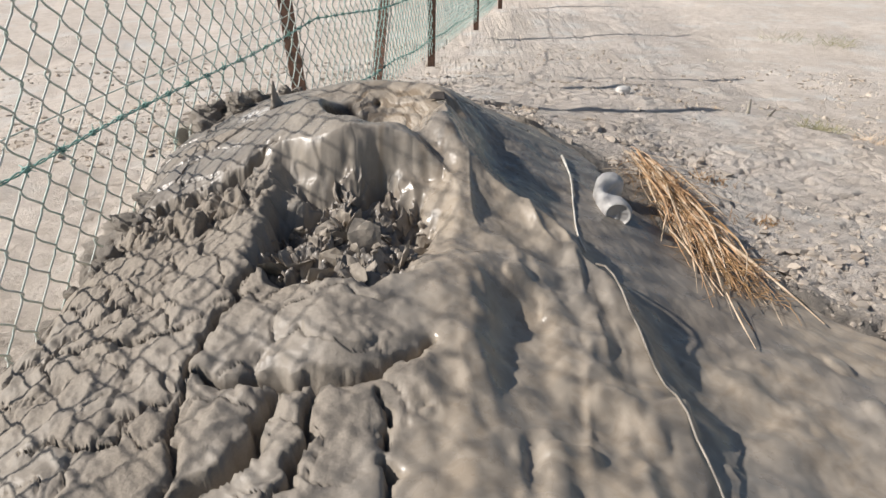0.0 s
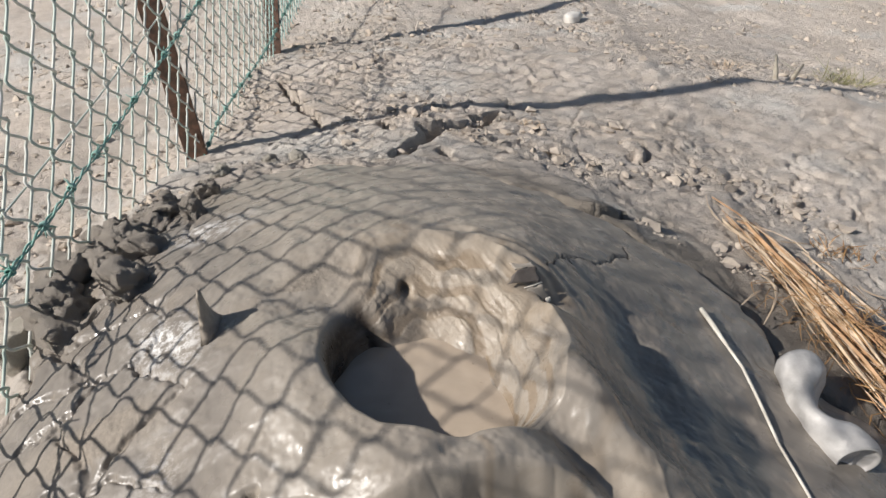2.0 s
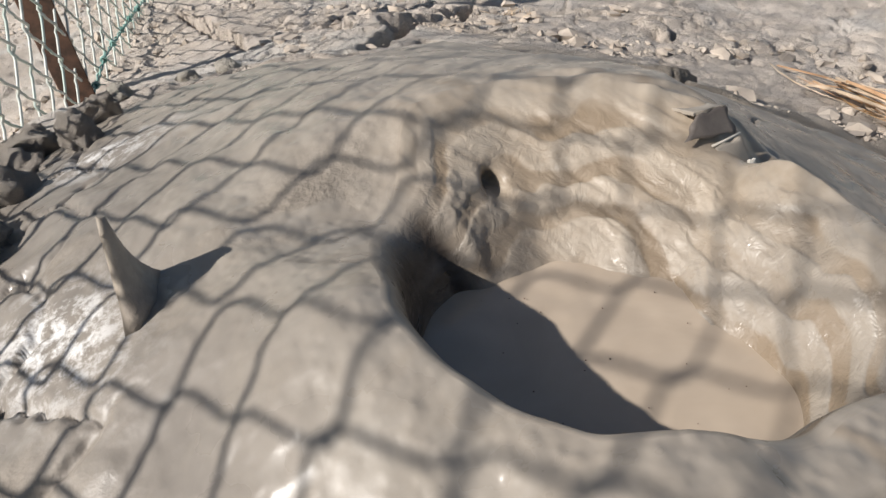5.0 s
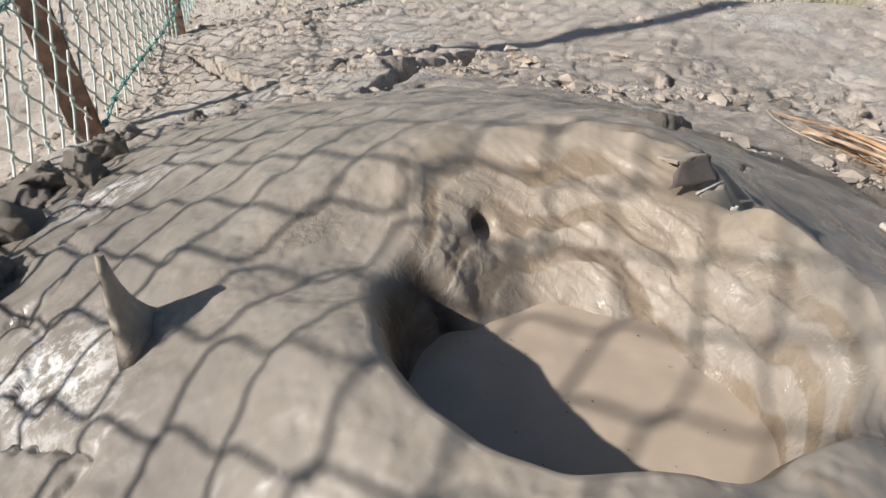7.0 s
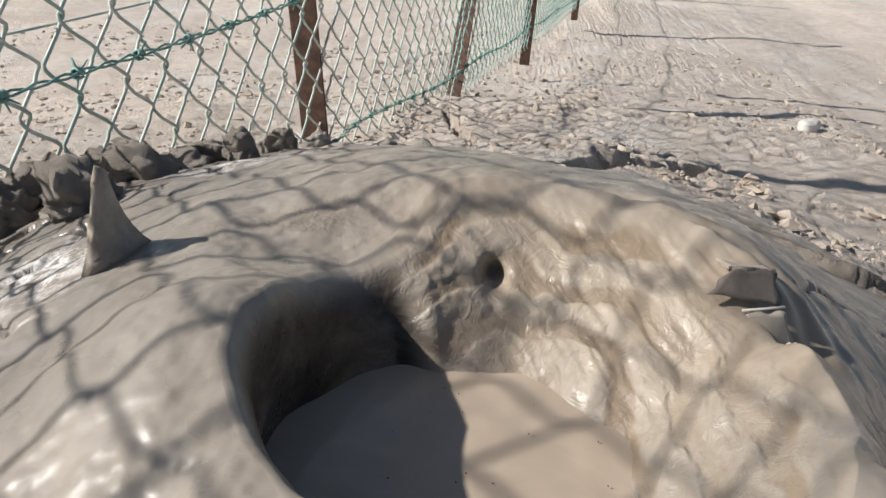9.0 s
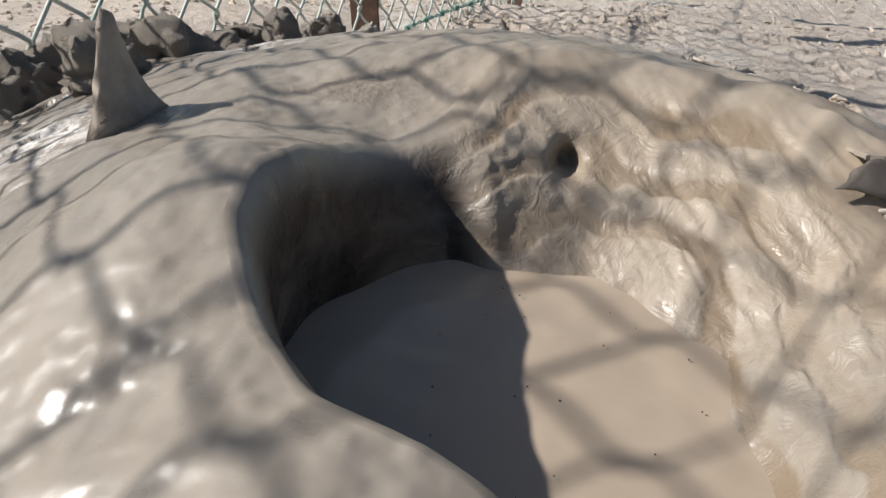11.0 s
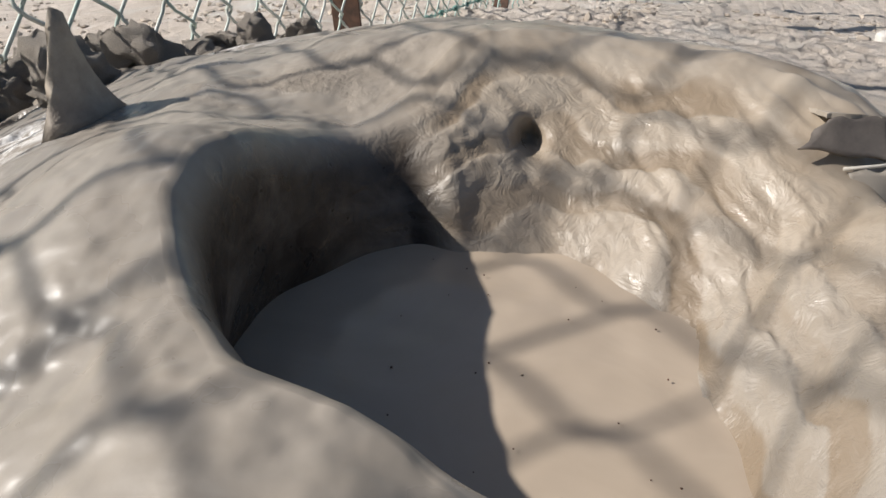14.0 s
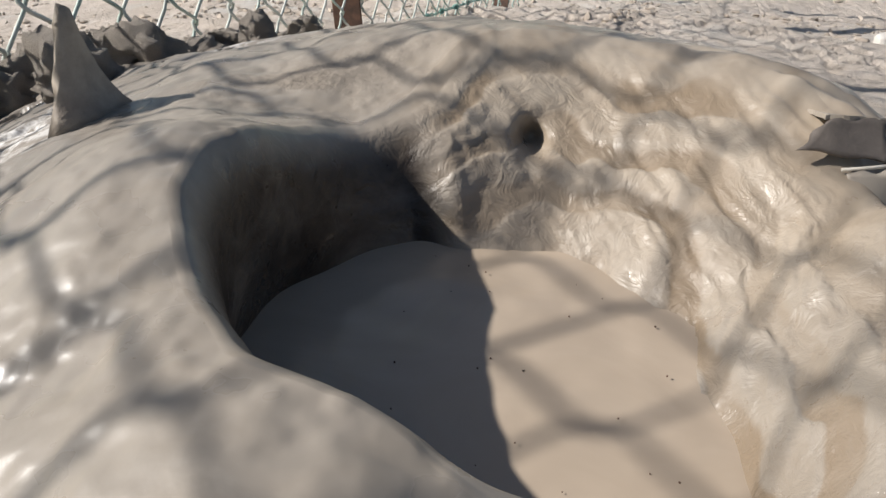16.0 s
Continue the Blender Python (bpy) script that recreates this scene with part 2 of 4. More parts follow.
# ---- ground ----
def graded(low, high, fine_low, fine_high, pitch, growth=1.035):
    mid = list(np.arange(fine_low, fine_high, pitch))
    out, v, p = [], mid[-1], pitch
    while v < high:
        p *= growth
        v += p
        out.append(v)
    back, v, p = [], mid[0], pitch
    while v > low:
        p *= growth
        v -= p
        back.append(v)
    return np.array(back[::-1] + mid + out)


def ground_relief(x, y):
    d = np.hypot(x, y - 1.4)
    near = step(16.0, 4.0, d)
    wx, wy = x + 0.03 * fbm(x * 9, y * 9, 3, 40), y + 0.03 * fbm(x * 9 + 5, y * 9, 3, 41)
    f1, f2, ident = cells(wx * 5, wy * 5, 50)
    g1, g2, jdent = cells(wx * 24, wy * 24, 60)
    plates = step(-0.35, 0.2, ripple(x * 1.7, y * 1.7, 8)) * 0.6 + 0.6 * bump(x, y, -0.1, 2.2, 0.6, 0.45)
    slab = plates * ((ident - 0.5) * 0.005 - 0.010 * step(0.035, 0.0, f2 - f1) * step(0.0, 0.4, ripple(x * 4, y * 4, 13)))
    rubble = step(-0.1, 0.45, ripple(x * 2.6, y * 2.6, 9) + 0.5 * bump(x, y, 0.65, 1.6, 0.35, 0.6) - 0.8 * bump(x, y, -0.1, 2.25, 0.45, 0.3))
    chip = rubble * (jdent - 0.5) * 0.0012
    return near * (slab + chip + 0.008 * fbm(x * 6, y * 6, 3, 11) + 0.0040 * rubble * np.abs(fbm(x * 30, y * 30, 3, 14)) - 0.006 * step(0.36, 0.5, fbm(x * 36, y * 36, 4, 15)) * step(-0.3, 0.2, ripple(x * 5, y * 5, 16)) - 0.009 * step(0.94, 0.985, 1 - np.abs(fbm(x * 5 + 9, y * 5, 4, 17))) * step(-0.1, 0.3, ripple(x * 3, y * 3, 18)) + 0.0014 * fbm(x * 40, y * 40, 3, 12))


LAND_CRACKS = (
    (((0.233, 2.292), (0.158, 2.222), (0.085, 2.161), (0.005, 2.089), (-0.046, 1.990), (-0.077, 1.937)), 0.017, 0.055),
    (((-0.248, 2.671), (-0.238, 2.593), (-0.219, 2.495), (-0.192, 2.376), (-0.165, 2.306)), 0.012, 0.050),
    (((-0.292, 1.733), (-0.256, 1.779), (-0.199, 1.831), (-0.165, 1.854), (-0.123, 1.853), (-0.091, 1.830)), 0.010, 0.040),
    (((0.414, 2.131), (0.457, 2.103), (0.432, 2.023)), 0.008, 0.030),
    (((0.148, 1.703), (0.208, 1.716), (0.282, 1.764)), 0.010, 0.030),
    (((0.008, 1.740), (0.031, 1.819)), 0.010, 0.030),
    (((-0.054, 2.115), (-0.055, 2.192)), 0.012, 0.040),
)
LAND_PITS = ((0.031, 2.003, 0.030, 0.022, 0.045), (-0.122, 1.918, 0.045, 0.016, 0.045))



def make_ground():
    xs = graded(-60, 60, -0.6, 1.2, 0.0055)
    ys = graded(-40, 80, 1.0, 2.9, 0.0055)
    x, y = np.meshgrid(xs, ys)
    z = land(x, y) + ground_relief(x, y)
    wx, wy = x + 0.012 * ripple(x * 30, y * 30, 70) + 0.005 * ripple(x * 80, y * 80, 72), y + 0.012 * ripple(x * 30, y * 30, 71) + 0.005 * ripple(x * 80, y * 80, 73)
    for points, width, depth in LAND_CRACKS:
        d, t = line_distance(wx, wy, points)
        w = width * np.sin(np.clip(t, 0.04, 0.96) * math.pi) ** 0.5
        # the far side of each crack is lifted like the edge of a plate
        far = np.interp(x, *zip(*sorted((q[0], q[1]) for q in points)))
        z = z - depth * step(w, w * 0.4, d) + np.where(y > far, 0.016, 0.003) * step(0.10, 0.012, d) * np.sin(np.clip(t, 0.02, 0.98) * math.pi)
    for px, py, sx, sy, depth in LAND_PITS:
        z = z - depth * step(0.75, 0.35, np.hypot((wx - px) / sx, (wy - py) / sy))
    r, reach = np.hypot(x - VENT[0], y - VENT[1]), reach_at(x, y)
    z = z - 0.10 * step(-0.005, -0.05, r - reach)
    mesh = grid_mesh("ground", x, y, z)
    halo = 0.22 * step(0.34, 0.0, r - reach + 0.14 * fbm(x * 7, y * 7, 3, 22))
    mask(mesh, "wet", np.maximum(halo, step(0.16, 0.02, r - reach + 0.06 * fbm(x * 9, y * 9, 3, 21)) * step(-0.25, 0.05, x) * step(2.1, 1.7, y)))
    mesh.materials.append(GROUND)
    tagged(new("ground", mesh), "pale dry cracked mud ground with clods", "ground", kind="structure")


# ---- mound ----
MOUND_CRACKS = (
    (((-0.305, 0.764), (-0.259, 0.747), (-0.203, 0.740), (-0.148, 0.725), (-0.095, 0.730), (-0.056, 0.746), (-0.017, 0.786)), 0.011, 0.05),
    (((-0.200, 0.722), (-0.209, 0.685), (-0.216, 0.643), (-0.241, 0.617), (-0.266, 0.596), (-0.31, 0.55)), 0.016, 0.055),
    (((-0.144, 0.721), (-0.150, 0.669), (-0.153, 0.630), (-0.165, 0.594), (-0.18, 0.54)), 0.006, 0.04),
    (((-0.071, 0.709), (-0.064, 0.652), (-0.055, 0.618), (-0.055, 0.592), (-0.05, 0.45)), 0.004, 0.03),
    (((-0.312, 0.766), (-0.301, 0.822), (-0.280, 0.875), (-0.265, 0.933), (-0.235, 1.0)), 0.005, 0.03),
    (((-0.306, 0.757), (-0.306, 0.695), (-0.293, 0.628), (-0.290, 0.595), (-0.28, 0.5)), 0.004, 0.025),
    (((-0.484, 0.683), (-0.443, 0.683), (-0.373, 0.676), (-0.374, 0.708), (-0.315, 0.728)), 0.003, 0.018),
    (((-0.56, 0.83), (-0.46, 0.85), (-0.38, 0.83), (-0.33, 0.84)), 0.003, 0.018),
    (((-0.53, 1.18), (-0.44, 1.185), (-0.38, 1.18), (-0.33, 1.20), (-0.28, 1.235)), 0.009, 0.03),
    (((0.03, 1.45), (0.084, 1.515), (0.13, 1.54), (0.19, 1.60)), 0.0020, 0.007),
)
LOBE = ((-0.02, 1.34), (0.05, 1.22), (0.13, 1.155), (0.19, 1.11), (0.235, 1.04), (0.265, 0.96), (0.29, 0.88), (0.305, 0.80), (0.312, 0.69), (0.31, 0.40))


def mound_detail(x, y):
    """Relief on top of the land, and the masks wet, dry, warm and crust."""
    r = np.hypot(x - VENT[0], y - VENT[1])
    z = 0.009 * bump(x, y, -0.26, 1.31, 0.075, 0.09) + 0.008 * bump(x, y, -0.19, 1.228, 0.065, 0.04) + 0.0015 * bump(x, y, -0.19, 1.245, 0.045, 0.032)
    z = z - 0.005 * bump(x, y, -0.125, 1.232, 0.035, 0.028)
    z = z + 0.0012 * fbm(x * 50, y * 50, 3, 79) * bump(x, y, -0.19, 1.262, 0.06, 0.032)
    z = z + 0.018 * bump(x, y, 0.005, 1.33, 0.03, 0.11)
    z = z + 0.018 * bump(x, y, 0.02, 0.96, 0.05, 0.24, 0.05)
    d, t = line_distance(x, y, LOBE)
    z = z + 0.020 * np.exp(-(d / 0.032) ** 2) * step(1.34, 1.27, y) * step(0.62, 0.95, y)
    z = z - 0.028 * bump(x, y, -0.01, 1.21, 0.055, 0.022, -0.95)
    z = z - 0.030 * bump(x, y, -0.195, 1.430, 0.066, 0.058) - 0.010 * bump(x, y, -0.27, 1.55, 0.08, 0.08) + 0.014 * bump(x, y, 0.015, 1.52, 0.075, 0.07) + 0.008 * bump(x, y, -0.247, 1.335, 0.035, 0.05) - 0.018 * bump(x, y, 0.20, 1.30, 0.06, 0.16) - 0.030 * bump(x, y, 0.100, 1.34, 0.050, 0.13)
    z = z - 0.045 * bump(x, y, -0.005, 1.05, 0.085, 0.115)
    # hollow under the carton, and fine arcs where mud has slid
    z = z - 0.008 * bump(x, y, -0.010, 1.418, 0.016, 0.010) - 0.024 * bump(x, y, 0.014, 1.404, 0.022, 0.020)
    z = z + 0.0016 * np.sin(r * 330 + 2.0 * ripple(x * 20, y * 20, 77)) * step(0.12, 0.15, r) * step(0.22, 0.17, r) * step(1.36, 1.44, y) * step(-0.12, -0.06, x)
    # ragged edge of the upper slab; the ground in front of it lies lower
    wx, wy = x + 0.020 * ripple(x * 22, y * 22, 81) + 0.005 * ripple(x * 70, y * 70, 83), y + 0.020 * ripple(x * 22, y * 22, 82) + 0.005 * ripple(x * 70, y * 70, 84)
    brink = np.interp(x, (-0.60, -0.44, -0.36, -0.27, -0.20, -0.05, 0.0, 0.04), (1.17, 1.190, 1.200, 1.220, 1.198, 1.205, 1.182, 1.10))
    below = step(0.006, -0.020, wy * 0.35 + y * 0.65 - brink) * step(0.03, -0.04, x)
    z = z - (0.008 + 0.044 * step(-0.29, -0.24, x)) * below * step(0.93, 1.12, y)
    # broken hollow below the near lip, full of shards
    hollow = step(0.145, 0.105, np.hypot((wx + 0.14), (wy - 1.03) * 0.80)) * below
    f1, f2, ident = cells(wx * 30, wy * 30, 90)
    ridged = 1 - np.abs(fbm(x * 34, y * 34, 3, 91))
    z = z - hollow * (0.055 - 0.022 * (ident - 0.35) * step(0.02, 0.2, f2 - f1) - 0.022 * ridged * ridged)
    z = z - 0.05 * bump(wx, wy, -0.215, 1.165, 0.020, 0.018) - 0.045 * bump(wx, wy, -0.10, 1.165, 0.028, 0.016) - 0.03 * bump(wx, wy, -0.24, 1.06, 0.03, 0.02)
    # crumbled ledge beside it
    ledge = step(0.18, 0.08, np.hypot(x + 0.41, (y - 1.13) * 1.7)) * below
    g1, g2, gid = cells(wx * 19, wy * 19, 95)
    z = z + ledge * (0.018 * (gid - 0.5) - 0.014 * step(0.22, 0.0, g2 - g1) + 0.012 * fbm(x * 45, y * 45, 3, 96))
    # slabs parted by deep cracks
    nx, ny = x + 0.008 * fbm(x * 40, y * 40, 3, 100), y + 0.008 * fbm(x * 40, y * 40, 3, 101)
    for line, width, depth in MOUND_CRACKS:
        d, t = line_distance(nx, ny, line)
        w = width * (0.35 + 0.9 * np.sin(np.clip(t, 0, 1) * math.pi) ** 0.7)
        z = z - depth * step(w, w * 0.35, d) - 0.13 * depth * step(w * 3.0, w, d)
    cracked = step(0.0, -0.10, x + 0.10 * ripple(x * 7, y * 7, 103)) * step(1.25, 1.0, y)
    z = z + cracked * (0.0045 * fbm(x * 18, y * 18, 3, 104) + 0.0028 * np.abs(fbm(x * 60, y * 60, 3, 105)) - 0.007 * step(0.93, 0.99, 1 - np.abs(fbm(x * 11, y * 11, 3, 106))))
    # fine shrinkage cracks and pleats towards the fence
    h1, h2, hid = cells(nx * 9 + 3, ny * 14, 150)
    outer = step(-0.30, -0.40, x)
    z = z - 0.006 * outer * step(0.12, 0.0, h2 - h1) * step(0.0, 0.4, ripple(x * 6, y * 6, 151) + 0.25) + 0.004 * outer * (hid - 0.5)
    # a younger flow lies over the older one
    xb = np.interp(y, [p[1] for p in LOBE[::-1]], [p[0] for p in LOBE[::-1]])
    side = (x - xb) + 0.014 * ripple(x * 18, y * 18, 110)
    z = z + 0.018 * step(0.006, -0.012, side) * step(1.30, 1.18, y) * step(-0.02, 0.06, x + 0.2)
    # lobes and folds of wet mud
    flow = step(-0.10, 0.02, x) * step(1.3, 1.1, y)
    bent = x + 0.03 * ripple(x * 6, y * 5, 122)
    z = z + flow * step(0.30, 0.20, x) * (0.009 * fbm(bent * 13, y * 7, 3, 120) + 0.004 * ripple(bent * 40, y * 11, 121) + 0.005 * (1 - np.abs(ripple(bent * 24, y * 8, 123))) ** 3)
    right = step(0.015, 0.07, x)
    z = z + 0.004 * fbm(x * 9, y * 13, 3, 130) + 0.0012 * fbm(x * 55, y * 55, 3, 131)
    z = z + right * step(1.15, 0.9, y) * (0.014 * fbm(x * 8, y * 8, 2, 133) + 0.012 * bump(x, y, 0.335, 0.76, 0.03) + 0.014 * bump(x, y, 0.48, 0.76, 0.05, 0.03) + 0.010 * step(0.5, 0.9, ripple(x * 20, y * 20, 134)))
    wet = right * step(-0.01, 0.01, side + 0.02) * (0.75 + 0.25 * ripple(x * 8, y * 8, 140)) * step(0.95, 1.15, y + 0.3 * x)
    wet = np.maximum(wet, hollow * 0.75)
    wet = np.maximum(wet, 0.6 * bump(x, y, 0.0, 1.34, 0.05, 0.12))
    wet = np.maximum(wet, 0.95 * step(-0.27, -0.36, x + 0.05 * ripple(x * 9, y * 9, 146)) * step(1.1, 1.25, y))
    dry = np.clip(cracked * (0.6 + 0.5 * ripple(x * 9, y * 9, 141)) + ledge * 0.5, 0, 1) * (1 - hollow)
    dry = np.maximum(dry, outer * step(0.45, 0.75, ripple(x * 12, y * 20, 142) * 0.5 + 0.5) * 0.8)
    dry = np.maximum(dry, bump(x, y, -0.225, 1.47, 0.05, 0.025, 0.4) * step(0.35, 0.6, ripple(x * 60, y * 60, 145) * 0.5 + 0.5))
    warm = step(0.26, 0.12, r + 0.03 * ripple(x * 14, y * 14, 147)) * step(-0.22, -0.13, x) * step(1.34, 1.42, y + 0.5 * (x + 0.06)) * 0.75 + 0.8 * flow * step(-0.7, 0.3, ripple(x * 10, y * 6, 143))
    crust = 1.3 * bump(x, y, -0.362, 1.437, 0.028, 0.045, 0.5) + 0.8 * bump(x, y, -0.34, 1.66, 0.06, 0.03) + 0.5 * bump(x, y, -0.36, 1.29, 0.02, 0.035)
    crust = crust + 0.35 * step(0.2, 0.6, fbm(x * 14, y * 14, 3, 144)) * step(0.1, 0.2, x) * step(1.5, 1.6, y)
    return z, np.clip(wet, 0, 1), np.clip(dry, 0, 1), np.clip(warm, 0, 1), np.clip(crust, 0, 1)


def make_mound():
    count = 960
    a = np.linspace(0, 2 * math.pi, count, endpoint=False)
    ca, sa = np.cos(a), np.sin(a)
    rp = round_table((0.038, 0.037, 0.036, 0.047, 0.077, 0.104, 0.115, 0.115, 0.106, 0.098, 0.086, 0.060), a)
    rc = round_table((0.125, 0.138, 0.168, 0.190, 0.135, 0.113, 0.104, 0.101, 0.099, 0.107, 0.114, 0.120), a)
    over = round_table((0.0, 0.0, 0.0, 0.0, 0.004, 0.012, 0.016, 0.016, 0.014, 0.010, 0.005, 0.0), a)
    rp = rp + 0.003 * ripple(4 * ca, 4 * sa, 200)
    rc = rc + 0.005 * ripple(4 * ca, 4 * sa, 201)
    xc, yc = VENT[0] + rc * ca, VENT[1] + rc * sa
    zc = land(xc, yc) + mound_detail(xc, yc)[0] + 0.006
    even = zc
    for _ in range(60):
        even = (np.roll(even, 3) + even + np.roll(even, -3)) / 3
    rings_x, rings_y, rings_z, inner, seep = [], [], [], [], []
    gentle = step(0.02, 0.115, rc - rp) * (1 - step(1.94, 2.14, a) * step(5.0, 4.4, a))
    for v in np.linspace(0, 1, 110, endpoint=False):
        lip = math.sin(math.pi * v)
        r = rp - 0.010 * (1 - v) ** 3 + (rc - rp) * v - over * lip
        steep = math.sin(v * math.pi / 2) ** 1.25
        slow = 1 - (1 - v) ** 1.4
        top = even + (zc - even) * v ** 7
        z = 0.245 + (top - 0.245) * (steep + (slow - steep) * gentle)
        x, y = VENT[0] + r * ca, VENT[1] + r * sa
        lumps = fbm(x * 38 + z * 60, y * 38 - z * 45, 3, 210) * lip
        shelf = 1.4 * np.tanh(2.2 * np.sin(v * 30 + 3.2 * fbm(x * 22, y * 22, 3, 212))) * lip * (1 - 0.8 * step(1.60, 2.30, a) * step(4.9, 4.4, a))
        knob = step(2.18, 1.94, a) * np.exp(-(np.minimum(a - 1.90, 0) / 0.34) ** 2) * math.exp(-((v - 0.45) / 0.30) ** 2)
        hole = np.exp(-((a - 1.63) / 0.050) ** 2) * math.exp(-((v - 0.505) / 0.060) ** 2)
        r = r + 0.0009 * lumps * (0.35 + 0.65 * gentle) - 0.008 * knob + 0.018 * hole
        pits = np.abs(fbm(x * 75 + z * 150, y * 75 - z * 170, 3, 216)) * lip * gentle
        z = z + 0.0008 * lumps + 0.0008 * shelf - 0.0014 * pits + 0.010 * knob - 0.006 * hole
        rings_x.append(VENT[0] + r * ca)
        rings_y.append(VENT[1] + r * sa)
        rings_z.append(z)
        inner.append(np.full(count, 1 - v))
        seep.append(step(0.1, 0.9, -shelf) * (0.35 + 0.65 * step(-0.2, 0.4, ripple(x * 30, y * 30, 214))))
    edge = reach_at(VENT[0] + ca, VENT[1] + sa)
    for u in np.linspace(0, 1, 430):
        r = rc + (edge - rc) * u ** 1.55
        x, y = VENT[0] + r * ca, VENT[1] + r * sa
        z = land(x, y) + mound_detail(x, y)[0]
        z = z + 0.006 - 0.035 * step(0.022, 0.0, edge - r)
        rings_x.append(x)
        rings_y.append(y)
        rings_z.append(z)
        inner.append(np.zeros(count))
        creases = step(0.55, 0.95, 1 - np.abs(fbm(x * 14, y * 14, 3, 215)))
        seep.append(0.5 * creases * step(0.26, 0.15, r) * step(-0.2, -0.1, x))
    x, y, z, inner, seep = np.array(rings_x), np.array(rings_y), np.array(rings_z), np.array(inner), np.array(seep)
    mesh = grid_mesh("mud_mound", x, y, z, closed=True)
    _, wet, dry, warm, crust = mound_detail(x, y)
    mask(mesh, "wet", wet * (inner == 0))
    mask(mesh, "dry", dry * (inner == 0))
    mask(mesh, "warm", np.clip(warm + 0.15 * (inner > 0), 0, 1))
    ang = np.arctan2(y - VENT[1], x - VENT[0])
    ang = np.mod(ang, 2 * math.pi)
    # left inner wall below the lip, where wet and painted shade darken the colour
    mask(mesh, "soaked_shade", step(0.10, 0.38, inner) * step(1.99, 2.14, ang) * step(5.3, 4.7, ang))
    mask(mesh, "crust", crust * (inner == 0))
    mask(mesh, "seep", seep)
    mask(mesh, "wall", step(0.05, 0.3, inner))
    mask(mesh, "sheen", step(-0.08, -0.02, x) * step(1.46, 1.38, y) * step(0.16, 0.05, x))
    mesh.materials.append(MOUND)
    tagged(new("mud_mound", mesh), "grey wet mud mound with an open vent and cracked slabs", "mud mound", kind="structure")
    rr, aa = np.meshgrid(np.linspace(0.0005, 0.135, 60), np.linspace(0, 2 * math.pi, 160, endpoint=False), indexing="ij")
    px, py = VENT[0] + rr * np.cos(aa), VENT[1] + rr * np.sin(aa)
    pool = grid_mesh("mud_pool", px, py, POOL_LEVEL + 0.0008 * fbm(px * 30, py * 30, 3, 300), closed=True)
    pool.materials.append(POOL)
    tagged(new("mud_pool", pool), "beige liquid mud filling the vent of the mound", "mud pool", kind="structure")


make_ground()
make_mound()


def height(x, y):
    x, y = np.array([float(x)]), np.array([float(y)])
    r = np.hypot(x - VENT[0], y - VENT[1])
    z = land(x, y)
    return float((z + np.where(r < reach_at(x, y) - 0.02, mound_detail(x, y)[0] + 0.006, ground_relief(x, y)))[0])


# ---- fence ----
MESH_WIDE, MESH_TALL, FENCE_HEIGHT = 0.03225, 0.036, 1.24


def fence_at(along, up=0.0, out=0.0):
    p = FENCE_A + FENCE_DIR * along
    base = 0.012 - 0.10 * max(0.0, along - 0.1) ** 0.85
    return Vector((p.x + FENCE_DIR.y * out, p.y - FENCE_DIR.x * out, base + up))


def strand_rise(k, up):
    """The strands hang level; the lowest follows the ground."""
    if up < 0.1:
        return 0.006 * math.sin(k * 7)
    return 0.005 * math.sin(k * 5.0)


